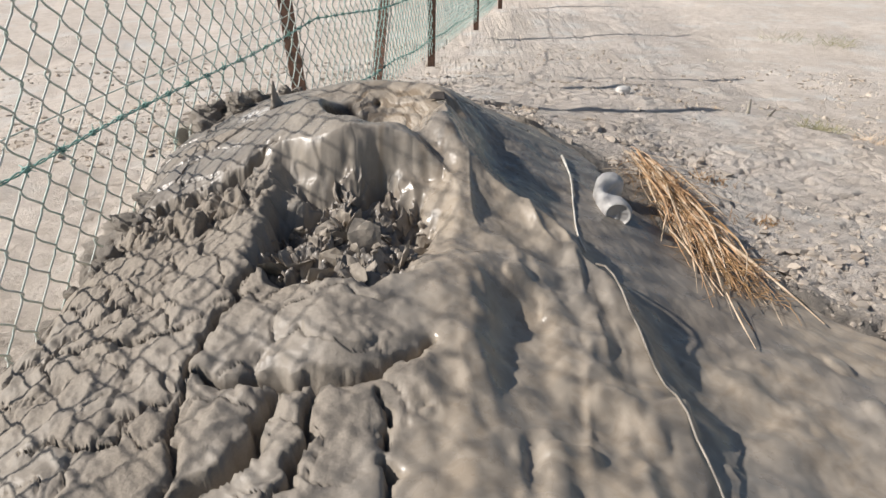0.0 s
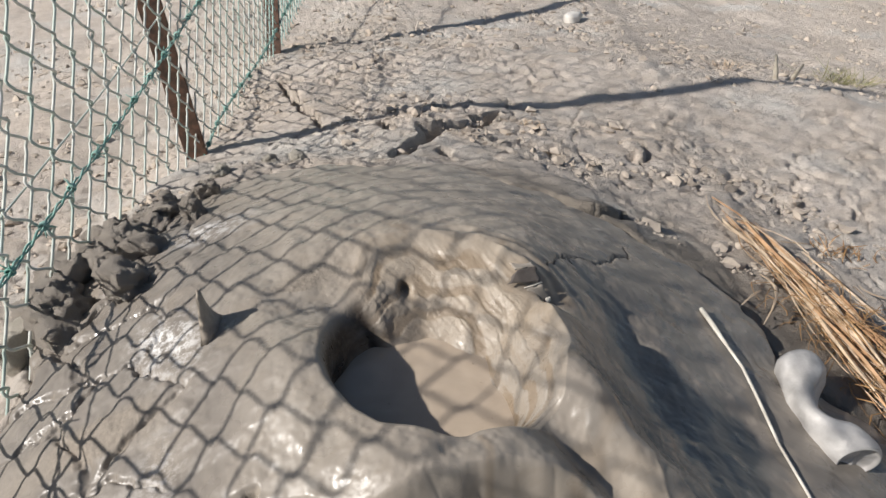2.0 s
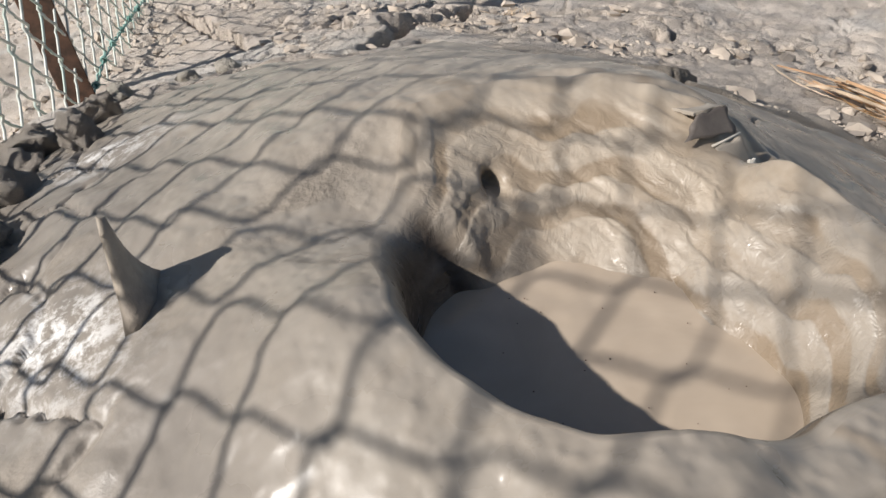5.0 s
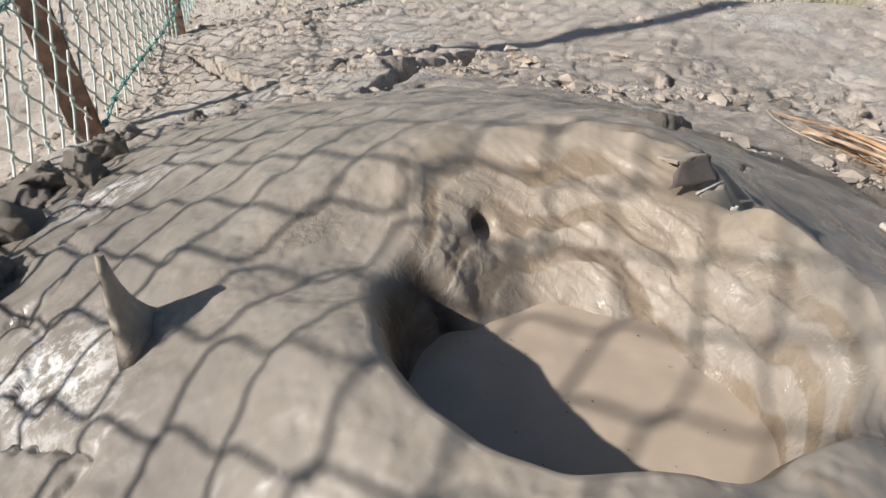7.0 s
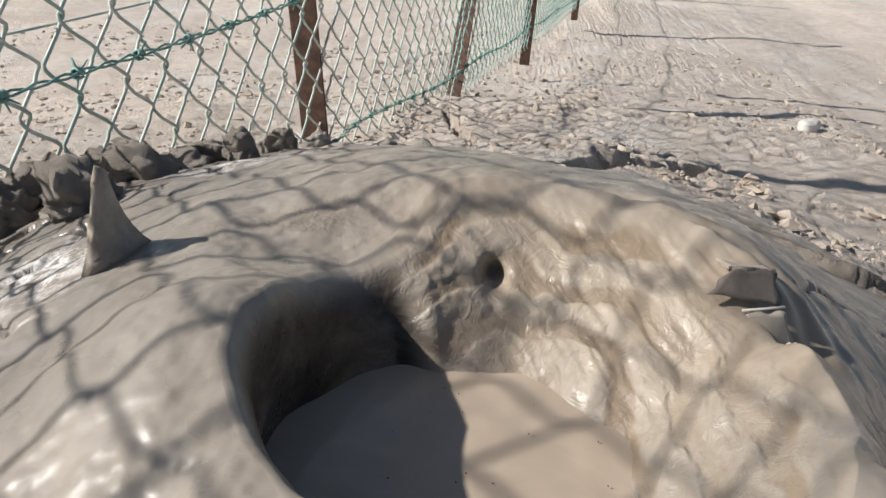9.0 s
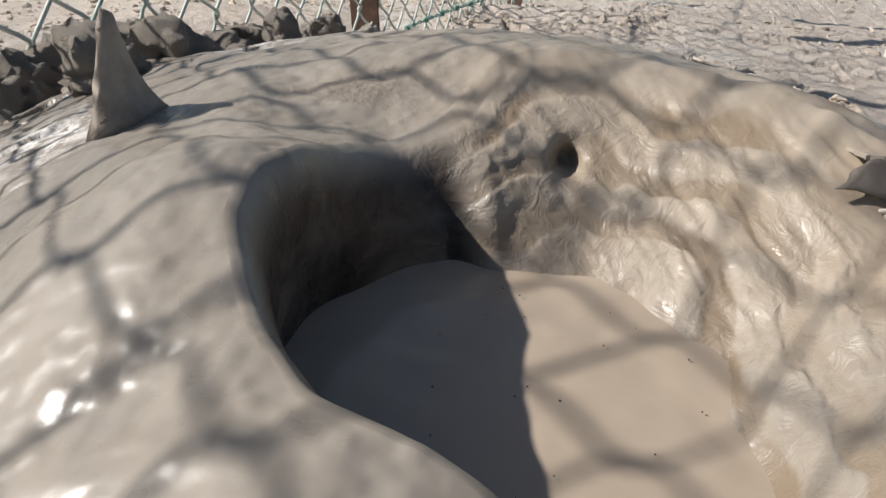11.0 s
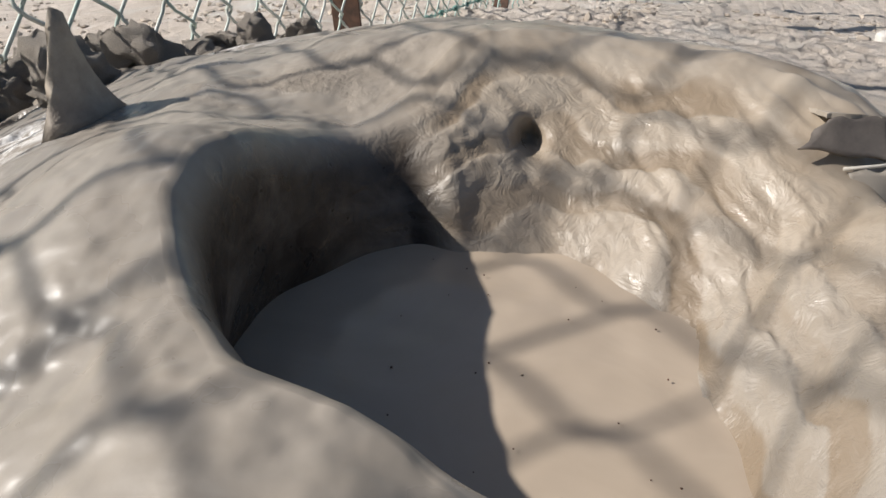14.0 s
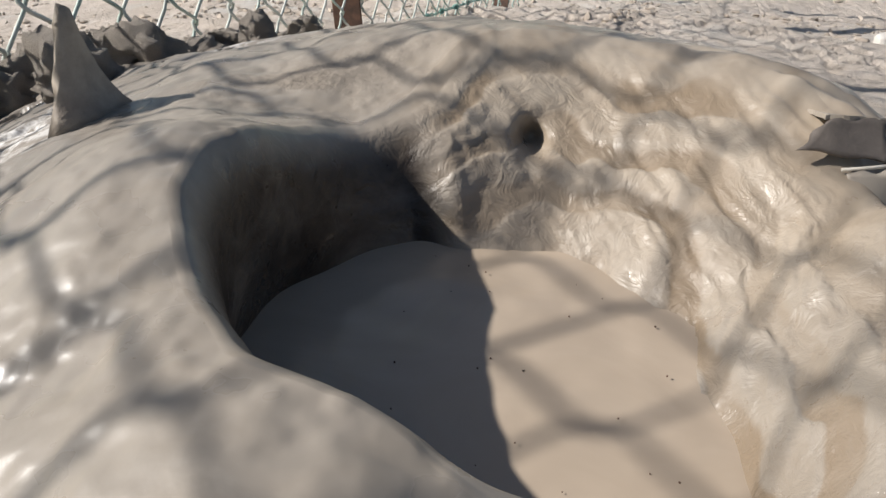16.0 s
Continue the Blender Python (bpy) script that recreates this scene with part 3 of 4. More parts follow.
def make_fence():
    fence = tagged(new("chain_link_fence"), "green coated chain-link fence on rusty posts", "fence")
    bm = bmesh.new()
    points, rows = [], int(FENCE_HEIGHT / MESH_TALL)
    for k in range(rows + 1):
        s = 1 if k % 2 else -1
        side, up = MESH_WIDE * 0.5 * s, k * MESH_TALL
        points += [(side * 0.60, 0.0012 * s, up - 0.0100), (side * 0.93, 0.0022 * s, up - 0.0042), (side * 1.03, 0.0, up), (side * 0.93, -0.0022 * s, up + 0.0042), (side * 0.60, -0.0012 * s, up + 0.0100)]
    tube(bm, points, 0.0018, 6)
    first = part("wire", bm, WIRE, fence)
    turn = math.atan2(FENCE_DIR.y, FENCE_DIR.x)
    fresh = first.data.copy()
    fresh.materials[0] = TEAL
    rng = random.Random(4)
    n = 0
    along = -3.4153
    while along < 5.75:
        ob = first if n == 0 else new("wire", first.data if along < 0.75 else fresh)
        ob.parent = fence
        p = fence_at(along, -0.0080 + (MESH_TALL if n % 2 else 0.0), 0.006 * math.sin(along * 3.1))
        ob.matrix_basis = pose(p.x, p.y, p.z, 0, 0, math.degrees(turn)) @ pose(0, 0, 0, 0.5 * rng.uniform(-1, 1), -5.4 + 0.35 * rng.uniform(-1, 1), 0)
        along += MESH_WIDE
        n += 1
    for along, lean_x, lean_y, tall in ((-0.03, 2.0, -5.0, 1.36), (0.86, 44.0, 4.0, 1.25), (2.1, 0.0, 1.0, 1.2), (4.1, 2.0, 0.0, 1.25), (6.1, -2.0, 0.0, 1.25), (-2.6, 0.0, 0.0, 1.3)):
        bm = bmesh.new()
        w, th = 0.021, 0.005
        outline = ((-w, -w), (w, -w), (w, -w + th), (-w + th, -w + th), (-w + th, w), (-w, w))
        low = [bm.verts.new((a, b, -0.12)) for a, b in outline]
        high = [bm.verts.new((a, b, tall)) for a, b in outline]
        for k in range(6):
            bm.faces.new((low[k], low[(k + 1) % 6], high[(k + 1) % 6], high[k]))
        bm.faces.new(high)
        bm.faces.new(low[::-1])
        bmesh.ops.bevel(bm, geom=bm.edges[:], offset=0.0012, segments=1, affect="EDGES")
        post = part("post", bm, RUST, fence, "rusty steel angle post")
        p = fence_at(along, 0.03, -0.008)
        post.matrix_basis = pose(p.x, p.y, p.z, -lean_x, lean_y, 0)
    bm = bmesh.new()
    tube(bm, [fence_at(k, 0.350 + 0.006 * math.sin(k * 4), -0.010) for k in np.linspace(-2.6, 0.1, 40)], 0.0013, 5)
    part("tie_wire", bm, WIRE, fence, "straight thin tie wire")
    # barbed strands twisted of two wires
    for up, start, end in ((0.308, -3.4, 6.5), (0.065, -0.12, 6.5), (0.85, -3.4, 6.5)):
        strand = []
        for s in (0.0, math.pi):
            bm = bmesh.new()
            pts = []
            k = start
            while k < end:
                ph = k * 110 + s
                sag = strand_rise(k, up)
                pts.append(fence_at(k, up + sag + 0.0022 * math.sin(ph), 0.006 + 0.0022 * math.cos(ph)))
                k += 0.012
            tube(bm, pts, 0.0014, 4)
            strand.append(part("strand", bm, GREEN, fence, "twisted green wire strand"))
        k = start + 0.03
        while k < min(end, 3.0):
            bm = bmesh.new()
            sag = strand_rise(k, up)
            c = fence_at(k, up + sag, 0.006)
            for j in range(3):
                ring = [c + FENCE_DIR * (0.0022 * j - 0.003) + Vector((0.0045 * math.cos(q), 0, 0.0045 * math.sin(q))) for q in np.linspace(0, 5.6, 8)]
                tube(bm, ring, 0.0013, 4)
            for j in range(4):
                way = Vector((rng.uniform(-1, 1), rng.uniform(-0.6, 0.6), rng.uniform(-1, 1))).normalized()
                tube(bm, (c, c + way * 0.014), [0.0013, 0.0006], 4)
            part("barb", bm, GREEN, strand[0])
            k += 0.085


make_fence()


# ---- things ----
def clod_mesh(name, seed, rough=0.35, detail=3, sides=5):
    """A crumbly lump with knobs, pits and flat broken sides."""
    rng = random.Random(seed)
    bm = bmesh.new()
    bmesh.ops.create_icosphere(bm, subdivisions=detail, radius=1.0)
    knobs = [(Vector((rng.uniform(-1, 1), rng.uniform(-1, 1), rng.uniform(-1, 1))).normalized(), rng.uniform(-rough, rough)) for _ in range(14)]
    cuts = [(Vector((rng.uniform(-1, 1), rng.uniform(-1, 1), rng.uniform(-0.4, 1))).normalized(), rng.uniform(0.55, 0.9)) for _ in range(sides)]
    off = Vector((seed * 3.1, seed * 1.7, 0))
    for v in bm.verts:
        n = v.co.normalized()
        p = n * (1 + sum(k * max(0.0, n.dot(d)) ** 4 for d, k in knobs))
        for d, limit in cuts:
            over = p.dot(d) - limit
            if over > 0:
                p = p - d * over * 0.85
        p = p * (1 + rough * 0.45 * noise.noise(n * 2.3 + off) + rough * 0.35 * noise.noise(n * 6.0 + off) + rough * 0.2 * noise.noise(n * 13.0 + off))
        v.co = Vector((p.x, p.y, p.z * 0.75))
    for f in bm.faces:
        f.smooth = True
    mesh = bpy.data.meshes.new(name)
    bm.to_mesh(mesh)
    bm.free()
    return mesh


def make_clods():
    rng = random.Random(11)
    shapes = [clod_mesh("mud_clod", 20 + k, 0.55, 4, 2) for k in range(6)]
    shapes_dark = [clod_mesh("mud_clod", 40 + k, 0.65, 4, 1) for k in range(5)]
    for m in shapes:
        m.materials.append(CLOD)
    for m in shapes_dark:
        m.materials.append(DARK_CLOD)
    heaps = (((-0.500, 1.67), 0.042, 22, 0.032, shapes_dark, "rough dark mud clod heaped beside the fence"), ((-0.555, 1.60), 0.022, 4, 0.034, shapes, "pale crumbly mud clod heaped beside the fence"),
             ((-0.43, 1.78), 0.038, 12, 0.022, shapes_dark, "rough dark mud clod heaped beside the fence"), ((-0.56, 1.22), 0.03, 9, 0.036, shapes_dark, "rough dark mud clod heaped beside the fence"),
             ((-0.60, 1.05), 0.03, 5, 0.022, shapes_dark, "rough dark mud clod heaped beside the fence"), ((-0.30, 1.98), 0.05, 4, 0.014, shapes, "small pale clod on the cracked ground"))
    for (cx, cy), spread, count, size, kinds, label in heaps:
        for k in range(count):
            x, y = cx + rng.gauss(0, spread), cy + rng.gauss(0, spread)
            q = size * rng.uniform(0.55, 1.15)
            ob = new("mud_clod", rng.choice(kinds))
            ob.matrix_basis = pose(x, y, height(x, y) + q * 0.15, rng.uniform(-25, 25), rng.uniform(-25, 25), rng.uniform(0, 360)) @ Matrix.Diagonal((q, q * rng.uniform(0.7, 1.0), q * rng.uniform(0.8, 1.2), 1))
            tagged(ob, label, "mud clod", "clods along the fence")
    rock = new("pale_stone", clod_mesh("pale_stone", 71))
    rock.data.materials.append(mat_plain("pale_stone", (0.60, 0.57, 0.52), (0.74, 0.71, 0.66), 0.9, 30))
    rock.matrix_basis = pose(0.86, 3.60, height(0.86, 3.60) + 0.015, 10, 0, 40) @ Matrix.Diagonal((0.045, 0.03, 0.035, 1))
    tagged(rock, "whitish stone lying on the dry ground", "stone")


def make_crumbs():
    """Crumbs and flakes of dry mud strewn over the ground."""
    rng = np.random.default_rng(7)
    verts, faces = [], []
    bm = bmesh.new()
    bmesh.ops.create_icosphere(bm, subdivisions=1, radius=1.0)
    ball = np.array([v.co[:] for v in bm.verts])
    tris = np.array([[v.index for v in f.verts] for f in bm.faces])
    bm.free()
    n = 11000
    dist = 0.45 + 4.2 * rng.random(n * 3) ** 1.6
    ang = rng.uniform(-0.75, 2.6, n * 3)
    x, y = VENT[0] + 0.1 + dist * np.cos(ang), VENT[1] + dist * np.sin(ang)
    r, reach = np.hypot(x - VENT[0], y - VENT[1]), reach_at(x, y)
    ok = (r > reach + 0.01) & (fbm(x * 2.2, y * 2.2, 3, 33) + 0.5 * ripple(x * 9, y * 9, 34) - 0.9 * bump(x, y, -0.1, 2.2, 0.5, 0.35) > -0.15)
    x, y = x[ok][:n], y[ok][:n]
    z = land(x, y) + ground_relief(x, y)
    size = 0.0018 + 0.0095 * rng.random(len(x)) ** 5.0 + 0.0025 * np.hypot(x, y - 1.4) * rng.random(len(x)) ** 3
    for k in range(len(x)):
        jag = 1 + 0.35 * rng.standard_normal(len(ball))
        c = ball * jag[:, None] * size[k] * np.array([rng.uniform(0.6, 1.5), rng.uniform(0.6, 1.5), rng.uniform(0.4, 0.8)])
        t = rng.uniform(0, 6.28)
        c = np.stack([c[:, 0] * math.cos(t) - c[:, 1] * math.sin(t), c[:, 0] * math.sin(t) + c[:, 1] * math.cos(t), c[:, 2]], -1)
        verts.append(c + np.array([x[k], y[k], z[k] + size[k] * 0.2]))
        faces.append(tris + k * len(ball))
    mesh = bpy.data.meshes.new("mud_crumbs")
    mesh.from_pydata(np.concatenate(verts).tolist(), [], np.concatenate(faces).tolist())
    mesh.materials.append(CRUMB)
    tagged(new("mud_crumbs", mesh), "small crumbs and flakes of dry mud", "mud crumbs", kind="stuff")


def make_fin():
    """A pointed shard standing on edge in the mud, coated with mud at its foot."""
    a, b, tip = Vector((-0.322, 1.402, 0.284)), Vector((-0.299, 1.448, 0.287)), Vector((-0.323, 1.429, 0.357))
    tip_far = Vector((-0.3213, 1.4345, 0.3535))
    across = (b - a).cross(tip - a).normalized()
    rows = 10
    grid = []
    for k in range(rows + 1):
        t = k / rows
        left, right = a.lerp(tip, t), b.lerp(tip_far, t) + Vector((-0.006, 0, 0)) * math.sin(math.pi * t)
        bow = math.sin(t * 3.0) * 0.004
        w = 0.0045 * (1 - t) + 0.0018 + 0.012 * (1 - t) ** 5
        mid = left.lerp(right, 0.45)
        left, right = mid + (left - mid) * (1 + 1.0 * (1 - t) ** 5), mid + (right - mid) * (1 + 0.9 * (1 - t) ** 4)
        jag = 0.0012 * math.sin(k * 2.3)
        ring = [left + across * (w * 0.6) + Vector((-bow * 0.3, jag, 0)), mid + across * (w * 1.1), right + across * (w * 0.3) + Vector((0.006 * (1 - t) ** 4, 0, 0)), right - across * (w * 0.3) + Vector((0.006 * (1 - t) ** 4, 0, 0)), mid - across * (w * 1.1), left - across * (w * 0.6) + Vector((-bow * 0.3, -jag, 0))]
        grid.append(ring)
    thing = tagged(new("wooden_shard"), "pointed mud-coated wooden shard standing upright in the mound", "wooden shard")
    for name, rings, mat, label in (("mud_foot", grid[:4], MUDDY, "smooth mud drawn up round its foot"), ("blade", grid[3:], SHARD, "")):
        bm = bmesh.new()
        made = [[bm.verts.new(p) for p in ring] for ring in rings]
        for lo, hi in zip(made, made[1:]):
            for k in range(6):
                bm.faces.new((lo[k], lo[(k + 1) % 6], hi[(k + 1) % 6], hi[k])).smooth = True
        bm.faces.new(made[-1])
        bm.faces.new(made[0][::-1])
        bmesh.ops.recalc_face_normals(bm, faces=bm.faces[:])
        part(name, bm, mat, thing, label)


def curved_sheet(bm, corners, thick, nu=10, nv=8, wave=0.002, seed=0):
    """A bent sheet of even thickness between four corners."""
    a, b, c, d = [Vector(p) for p in corners]
    n = (b - a).cross(d - a).normalized()
    rng = random.Random(seed)
    ph = rng.uniform(0, 6)
    layers = []
    for s in (0.5, -0.5):
        layer = []
        for i in range(nu + 1):
            row = []
            for j in range(nv + 1):
                u, v = i / nu, j / nv
                p = a.lerp(b, u).lerp(d.lerp(c, u), v)
                p = p + n * (thick * s + wave * math.sin(u * 4 + v * 3 + ph)) + (b - a) * (0.03 * math.sin(v * 9 + ph) * (i in (0, nu))) + (d - a) * (0.05 * math.sin(u * 11 + ph) * (j in (0, nv)))
                row.append(bm.verts.new(p))
            layer.append(row)
        layers.append(layer)
    top, bot = layers
    for i in range(nu):
        for j in range(nv):
            bm.faces.new((top[i][j], top[i + 1][j], top[i + 1][j + 1], top[i][j + 1])).smooth = True
            bm.faces.new((bot[i][j], bot[i][j + 1], bot[i + 1][j + 1], bot[i + 1][j])).smooth = True
    for i in range(nu):
        bm.faces.new((top[i][0], bot[i][0], bot[i + 1][0], top[i + 1][0]))
        bm.faces.new((top[i][nv], top[i + 1][nv], bot[i + 1][nv], bot[i][nv]))
    for j in range(nv):
        bm.faces.new((top[0][j], top[0][j + 1], bot[0][j + 1], bot[0][j]))
        bm.faces.new((top[nu][j], bot[nu][j], bot[nu][j + 1], top[nu][j + 1]))
    bmesh.ops.recalc_face_normals(bm, faces=bm.faces[:])


def make_carton():
    """A torn, mud-coated piece of packaging stuck in the rim."""
    thing = tagged(new("torn_carton"), "torn mud-coated carton stuck in the rim of the mound", "carton")
    for name, corners, mat, wave, seed, label in (
            ("upper_flap", ((-0.0195, 1.4262, 0.3352), (0.002, 1.4285, 0.3362), (0.003, 1.446, 0.328), (-0.020, 1.444, 0.3315)), MUDDY, 0.0006, 1, ""),
            ("side_panel", ((-0.028, 1.4185, 0.3255), (0.006, 1.4195, 0.3225), (0.002, 1.4285, 0.3360), (-0.019, 1.4260, 0.3350)), SHADED_SIDE, 0.0005, 2, "inner side of the carton, coloured dark for its shade"),
            ("lower_flap", ((-0.011, 1.4155, 0.3195), (0.007, 1.4170, 0.3205), (0.0145, 1.4100, 0.3045), (-0.001, 1.4070, 0.3035)), MUDDY, 0.0010, 3, "torn pale lower flap"),
            ("folded_corner", ((0.0095, 1.4085, 0.3090), (0.0135, 1.4100, 0.3090), (0.0145, 1.4085, 0.3050), (0.0090, 1.4070, 0.3035)), PALE_REED, 0.0006, 4, "whitish torn corner")):
        bm = bmesh.new()
        curved_sheet(bm, corners, 0.0018, wave=wave, seed=seed)
        part(name, bm, mat, thing, label)
    bm = bmesh.new()
    tube(bm, ((-0.012, 1.4158, 0.3200), (-0.002, 1.4166, 0.3215), (0.0068, 1.4172, 0.3232)), 0.0007, 5)
    part("torn_edge", bm, PALE_REED, thing, "pale torn paper edge")


def make_can():
    """A drinks can, crumpled in its middle, half grey with dried mud."""
    can = tagged(new("crushed_can"), "crushed dull metal drinks can lying in wet mud", "drinks can")
    p0, p1 = Vector((0.303, 1.272, 0.150)), Vector((0.328, 1.404, 0.160))
    axis = (p1 - p0).normalized()
    up = Vector((0, 0, 1))
    right = axis.cross(up).normalized()
    up = right.cross(axis)
    bm = bmesh.new()
    rings, sides, steps = [], 40, 44
    length = (p1 - p0).length
    for k in range(steps + 1):
        t = k / steps
        rim = min(t, 1 - t) * length
        rad = 0.027 * (0.88 + 0.12 * min(1.0, rim / 0.008) ** 0.6)
        pinch = math.exp(-(abs(t - 0.50) / 0.20) ** 2.6)
        ring = []
        for j in range(sides):
            q = 2 * math.pi * j / sides
            cr, cu = math.cos(q), math.sin(q)
            face = max(0.0, cr * 0.85 + cu * 0.5)
            f = 1 - pinch * (1.15 * face ** 1.2 + 0.16) + 0.05 * abs(math.sin(3 * q + 7 * t)) * math.sin(math.pi * t) + 0.05 * noise.noise(Vector((cr * 2.5, cu * 2.5, t * 9))) + 0.03 * abs(math.sin(7 * q - 16 * t)) * pinch
            f = max(0.16, f)
            shift = -0.006 * pinch + 0.016 * max(0.0, (0.5 - t) / 0.5) ** 1.5
            ring.append(bm.verts.new(p0 + axis * (t * length + 0.004 * math.sin(2 * q + 1) * math.sin(math.pi * t)) + right * (rad * f * cr + shift) + up * (rad * f * cu)))
        rings.append(ring)
    for lo, hi in zip(rings, rings[1:]):
        for j in range(sides):
            bm.faces.new((lo[j], lo[(j + 1) % sides], hi[(j + 1) % sides], hi[j])).smooth = True
    bmesh.ops.recalc_face_normals(bm, faces=bm.faces[:])
    part("body", bm, TIN, can)
    for name, p, way in (("base", p0 + right * 0.016, -1), ("lid", p1, 1)):
        bm = bmesh.new()
        prev = None
        for rr, dd in ((0.0238, 0.0), (0.0228, 0.0016), (0.0212, 0.0016), (0.0203, -0.0015), (0.017, -0.0035), (0.010, -0.0045), (0.0005, -0.0055)):
            ring = []
            for j in range(sides):
                q = 2 * math.pi * j / sides
                dent = (0.0012 * math.sin(3 * q + 1) + 0.0014 * abs(math.sin(2.5 * q))) * (0.003 < rr < 0.0205)
                ring.append(bm.verts.new(p + axis * way * (dd + dent) + right * rr * math.cos(q) + up * rr * math.sin(q)))
            if prev:
                for j in range(sides):
                    bm.faces.new((prev[j], prev[(j + 1) % sides], ring[(j + 1) % sides], ring[j])).smooth = True
            prev = ring
        bm.faces.new(prev)
        bmesh.ops.recalc_face_normals(bm, faces=bm.faces[:])
        part(name, bm, TIN, can)


def blade(bm, p, q, width, rng, bow=0.01, segs=5):
    """A flat dry stalk from p to q."""
    p, q = Vector(p), Vector(q)
    way = (q - p).normalized()
    side = way.cross(Vector((rng.uniform(-0.4, 0.4), rng.uniform(-0.4, 0.4), 1))).normalized()
    lift = side.cross(way)
    sag = Vector((rng.gauss(0, bow), rng.gauss(0, bow), abs(rng.gauss(0, bow * 0.6))))
    rows = []
    for k in range(segs + 1):
        t = k / segs
        c = p.lerp(q, t) + sag * math.sin(math.pi * t)
        w = width * (0.35 + 0.65 * math.sin(math.pi * min(1, 0.15 + t * 0.9)))
        rows.append([bm.verts.new(c - side * w), bm.verts.new(c + lift * w * 0.8), bm.verts.new(c + side * w)])
    for a, b in zip(rows, rows[1:]):
        for k in range(3):
            bm.faces.new((a[k], a[(k + 1) % 3], b[(k + 1) % 3], b[k]))


def make_straw():
    thing = tagged(new("straw_bundle"), "bundle of dry golden straw and reed stalks on the mud", "straw bundle")
    rng = random.Random(3)
    head, foot = Vector((0.478, 1.86, 0)), Vector((0.515, 1.09, 0))
    mats = (STRAW, STRAW_PALE, STRAW_DARK)
    for k in range(230):
        t0 = rng.choice((rng.uniform(0.0, 0.3), rng.uniform(0.25, 0.6), rng.uniform(0.3, 0.6), rng.uniform(0.35, 0.6)))
        t1 = min(0.97, t0 + rng.uniform(0.2, 0.55))
        spread0, spread1 = 0.006 + 0.036 * t0, 0.006 + 0.046 * t1
        pts = []
        for t, sp in ((t0, spread0), (t1, spread1)):
            c = head.lerp(foot, t)
            bend = -0.03 * math.sin(math.pi * t)
            x, y = c.x + bend + rng.gauss(0, sp * 0.85), c.y + rng.gauss(0, 0.03)
            pile = 0.052 * math.sin(math.pi * min(1, max(0.05, t))) * rng.random() ** 0.8
            pts.append((x, y, height(x, y) + 0.004 + pile * 0.8))
        bm = bmesh.new()
        blade(bm, pts[0], pts[1], rng.choice((0.0007, 0.0009, 0.0013, 0.0030)) * rng.uniform(0.8, 1.2), rng, 0.016)
        part("stalk", bm, mats[rng.choice((0, 0, 1, 1, 2))], thing)
    bm = bmesh.new()
    for k in range(420):
        t = rng.uniform(0.35, 0.97)
        c = head.lerp(foot, t)
        x, y = c.x - 0.03 * math.sin(math.pi * t) + rng.gauss(0.012, 0.034), c.y + rng.gauss(0, 0.02)
        z = height(x, y) + 0.004 + rng.random() * 0.05 * math.sin(math.pi * t)
        blade(bm, (x, y, z), (x + rng.gauss(0, 0.03), y + rng.gauss(-0.02, 0.03), z + rng.gauss(0.004, 0.012)), rng.uniform(0.0005, 0.0010), rng, 0.012, 4)
    chaff = part("chaff", bm, STRAW_DARK, thing, "fine brown chaff between the stalks")
    chaff["kind"] = "stuff"
    # loose stalks beside it
    for x, y, tx, ty in ((0.42, 1.32, 0.45, 1.10), (0.47, 1.10, 0.47, 0.96), (0.55, 1.70, 0.62, 1.50), (0.42, 1.62, 0.35, 1.50), (0.40, 1.58, 0.33, 1.53), (0.60, 1.62, 0.70, 1.58), (0.52, 1.72, 0.60, 1.74)):
        bm = bmesh.new()
        blade(bm, (x, y, height(x, y) + 0.012), (tx, ty, height(tx, ty) + 0.006), 0.0022, rng)
        tagged(part("reed_stalk", bm, STRAW_PALE), "single dry reed stalk lying on the mud", "reed stalk", "loose reed stalks")


def make_sticks():
    bm = bmesh.new()
    a, b = Vector((0.245, 1.49, 0.0)), Vector((0.232, 1.10, 0.0))
    pts = []
    for k in range(13):
        p = a.lerp(b, k / 12)
        pts.append((p.x + 0.006 * math.sin(k * 0.5), p.y, max(height(p.x, p.y) + 0.004, 0.182 - 0.03 * k / 12 - 0.02 * (k / 12) ** 2)))
    tube(bm, pts, [0.0030, 0.0032] + [0.0019] * 4 + [0.0016] * 5 + [0.0015, 0.0012], 7)
    tagged(part("reed_stick", bm, PALE_REED), "thin pale reed stick lying on wet mud", "reed stick")
    bm = bmesh.new()
    pts = []
    for k in range(15):
        t = k / 14
        x, y = 0.236 + 0.10 * t - 0.022 * t * t, 1.04 - 0.42 * t
        pts.append((x, y, height(x, y) + 0.006 + 0.004 * math.sin(t * 8)))
    tube(bm, pts, 0.0018, 6)
    tagged(part("muddy_twig", bm, MUDDY), "long mud-coated twig pressed into the flow", "twig")
    for x, y, turn, ln in ((1.05, 2.56, 65, 0.07), (1.13, 2.60, 30, 0.05)):
        bm = bmesh.new()
        d = Vector((math.cos(radians(turn)), math.sin(radians(turn)), 0.6)) * ln
        p = Vector((x, y, height(x, y)))
        tube(bm, (p - d * 0.3, p + d * 0.3, p + d), [0.010, 0.007, 0.003], 6)
        tagged(part("twig", bm, WEATHERED), "short grey twig on the dry ground", "twig", "twigs on the ground")


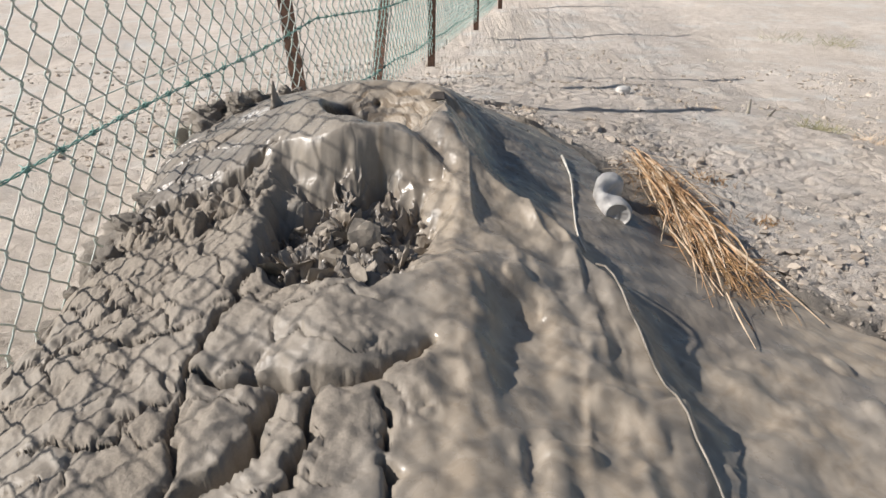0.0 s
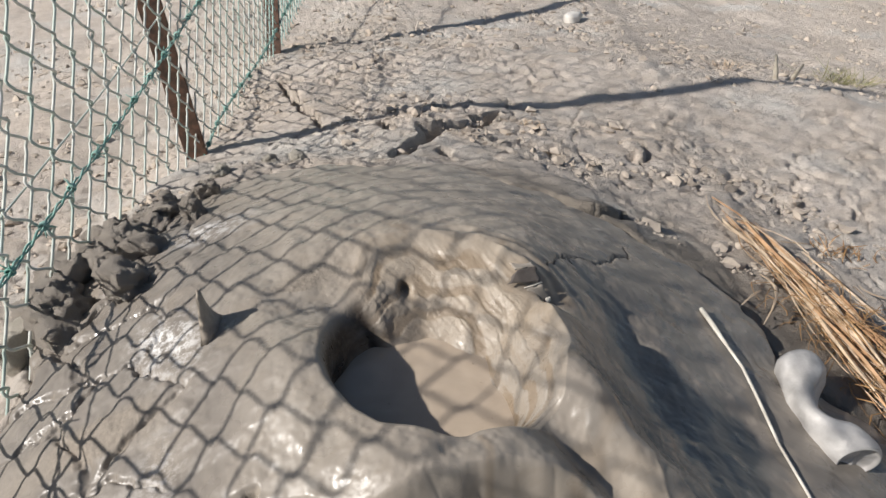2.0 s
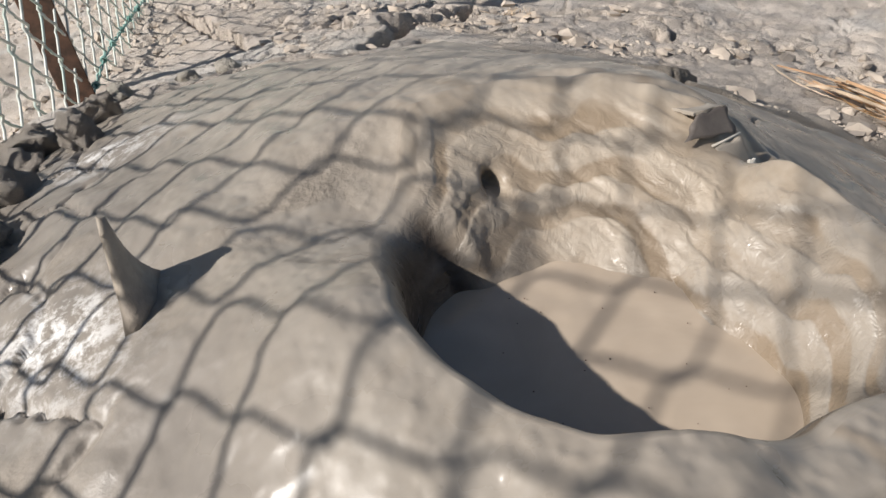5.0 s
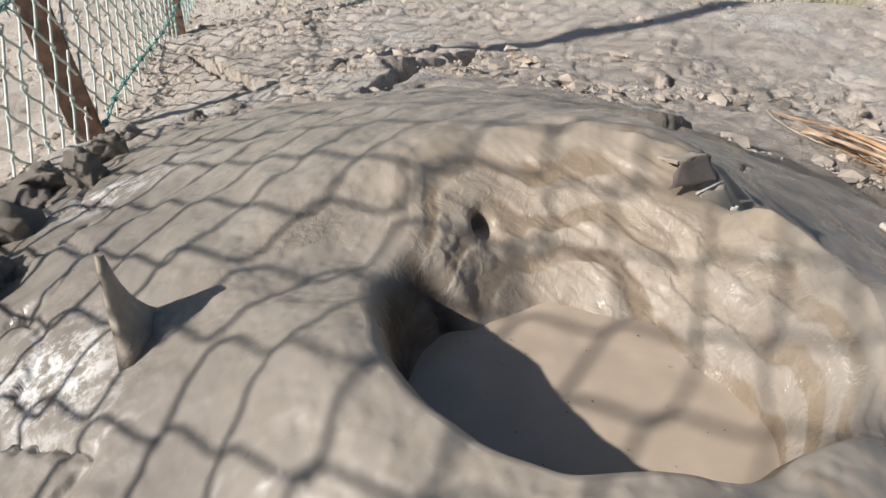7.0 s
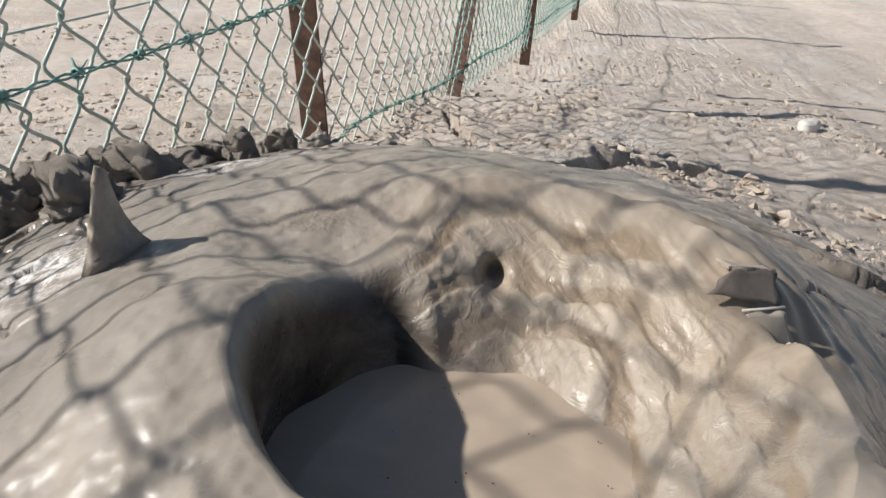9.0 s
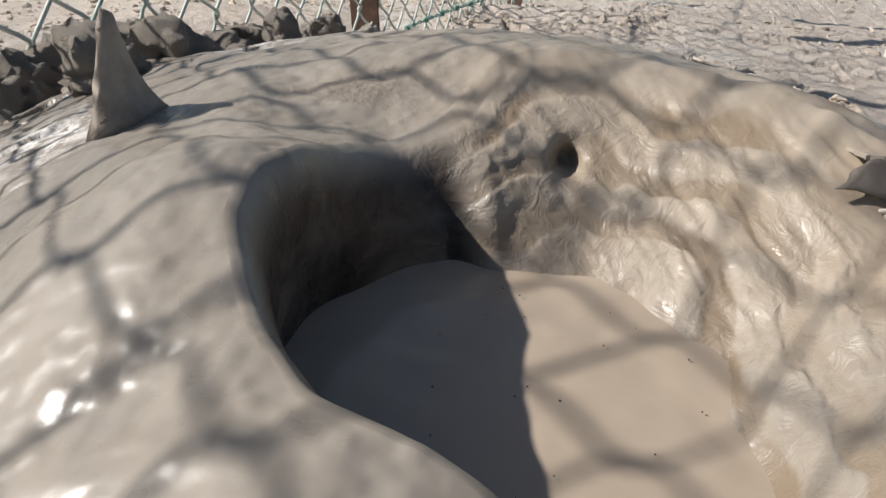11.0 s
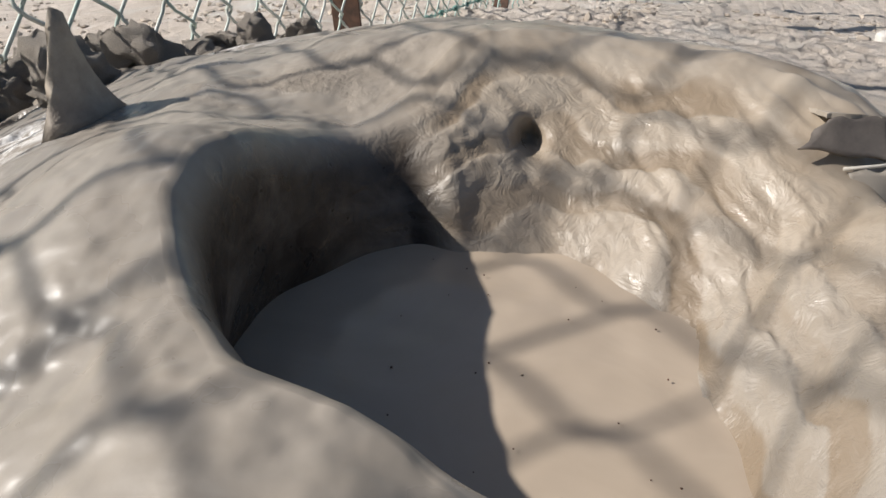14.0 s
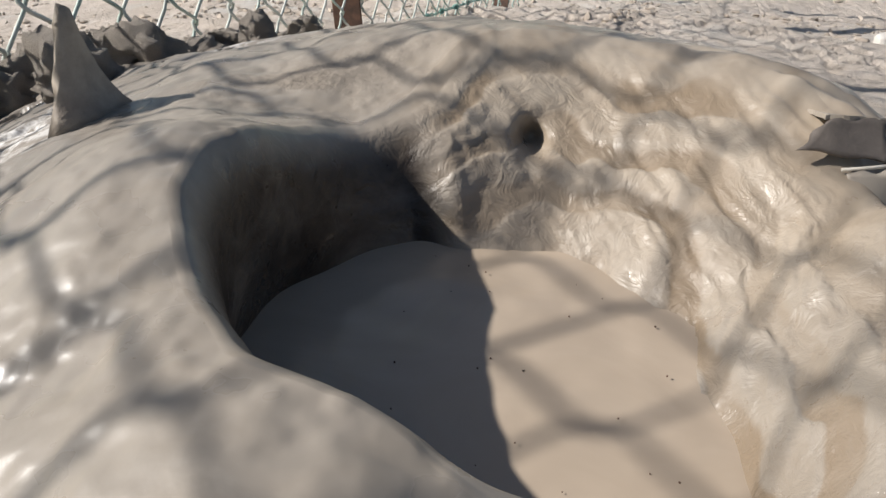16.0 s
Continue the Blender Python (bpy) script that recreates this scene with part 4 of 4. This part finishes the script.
def make_tufts():
    rng = random.Random(9)
    for x, y, size, count, mat in ((1.36, 2.66, 0.10, 90, GRASS), (1.48, 2.50, 0.08, 60, STRAW_PALE), (3.05, 6.0, 0.22, 90, GRASS), (2.75, 6.3, 0.2, 60, GRASS), (1.0, 2.72, 0.05, 36, STRAW_PALE), (0.24, 2.20, 0.03, 26, STRAW_PALE), (0.64, 1.72, 0.05, 40, STRAW_DARK), (0.70, 1.52, 0.04, 30, STRAW_DARK)):
        bm = bmesh.new()
        for k in range(count):
            px, py = x + rng.gauss(0, size * 0.5), y + rng.gauss(0, size * 0.35)
            z = height(px, py)
            blade(bm, (px, py, z - 0.002), (px + rng.gauss(0, size * 0.35), py + rng.gauss(0, size * 0.35), z + size * rng.uniform(0.1, 0.45)), 0.0011, rng, 0.004, 3)
        tagged(part("grass_tuft", bm, mat), "sparse tuft of short dry grass on cracked mud", "grass tuft", kind="stuff")


DARK_CLOD = mat_plain("damp_clod", (0.38, 0.335, 0.285), (0.53, 0.47, 0.405), 0.9, 40, 0.0, 0.9, 0.008)
CRUMB = mat_plain("crumb_mud", (0.37, 0.31, 0.25), (0.52, 0.45, 0.375), 0.95, 12)
SHARD = mat_plain("muddy_shard", (0.24, 0.205, 0.17), (0.36, 0.31, 0.25), 0.7, 70, 0.0, 0.5, 0.003)
MUDDY = mat_plain("mud_coat", (0.30, 0.262, 0.215), (0.38, 0.335, 0.28), 0.5, 30, 0.0, 0.3, 0.002)
# the side panel's shade is put into this dark colour
SHADED_SIDE = mat_plain("carton_shaded_side", (0.10, 0.085, 0.075), (0.17, 0.145, 0.125), 0.75, 60)
STRAW_PALE = mat_plain("pale_straw", (0.50, 0.37, 0.24), (0.66, 0.52, 0.38), 0.7, 25)
STRAW_DARK = mat_plain("brown_straw", (0.27, 0.15, 0.06), (0.42, 0.25, 0.11), 0.8, 25)
PALE_REED = mat_plain("pale_reed", (0.58, 0.53, 0.45), (0.74, 0.70, 0.62), 0.7, 40)
GRASS = mat_plain("dull_grass", (0.16, 0.17, 0.07), (0.34, 0.30, 0.16), 0.8, 20)

make_fin()
make_carton()
make_can()
make_straw()
make_sticks()
make_tufts()
make_clods()
make_crumbs()


def make_shards():
    """Broken, upturned flakes of mud that fill the hollow below the vent."""
    rng = random.Random(21)
    bm = bmesh.new()
    for k in range(230):
        a, r = rng.uniform(0, 6.28), 0.125 * math.sqrt(rng.random())
        x, y = -0.140 + r * math.cos(a), 1.03 + r * math.sin(a) * 1.1
        plate = k % 4 == 0
        size = (rng.uniform(0.014, 0.028) if plate else rng.uniform(0.003, 0.013)) * (1.15 - r * 3.0)
        z = height(x, y) + size * rng.uniform(-0.2, 0.45)
        made = bmesh.ops.create_icosphere(bm, subdivisions=2 if plate else 1, radius=1.0)["verts"]
        turn = Euler((rng.uniform(-1.3, 1.3), rng.uniform(-1.3, 1.3), rng.uniform(0, 6))).to_matrix()
        sx, sy, sz = size * rng.uniform(0.9, 1.4), size * rng.uniform(0.5, 1.0), size * (rng.uniform(0.10, 0.2) if plate else rng.uniform(0.25, 0.6))
        off, curl = Vector((k * 1.3, 0, 0)), rng.uniform(-0.5, 0.5)
        for v in made:
            j = 1 + 0.45 * noise.noise(v.co * 1.8 + off) + rng.gauss(0, 0.08)
            c = Vector((v.co.x * sx * j, v.co.y * sy * j, v.co.z * sz + curl * size * v.co.x * v.co.x))
            v.co = turn @ c + Vector((x, y, z))
    ob = part("mud_shards", bm, SHARD)
    tagged(ob, "heap of broken dark mud flakes in the hollow", "mud flakes", kind="stuff")


def make_specks():
    """Dark specks of grit floating on the liquid mud."""
    rng = random.Random(5)
    bm = bmesh.new()
    for k in range(26):
        x, y = rng.uniform(-0.165, -0.07), rng.uniform(1.27, 1.40)
        made = bmesh.ops.create_icosphere(bm, subdivisions=1, radius=rng.uniform(0.00022, 0.00045))["verts"]
        for v in made:
            v.co += Vector((x, y, POOL_LEVEL + 0.0008))
    tagged(part("grit_specks", bm, RUST), "tiny dark grit specks on liquid mud", "grit", kind="stuff")


make_shards()
make_specks()
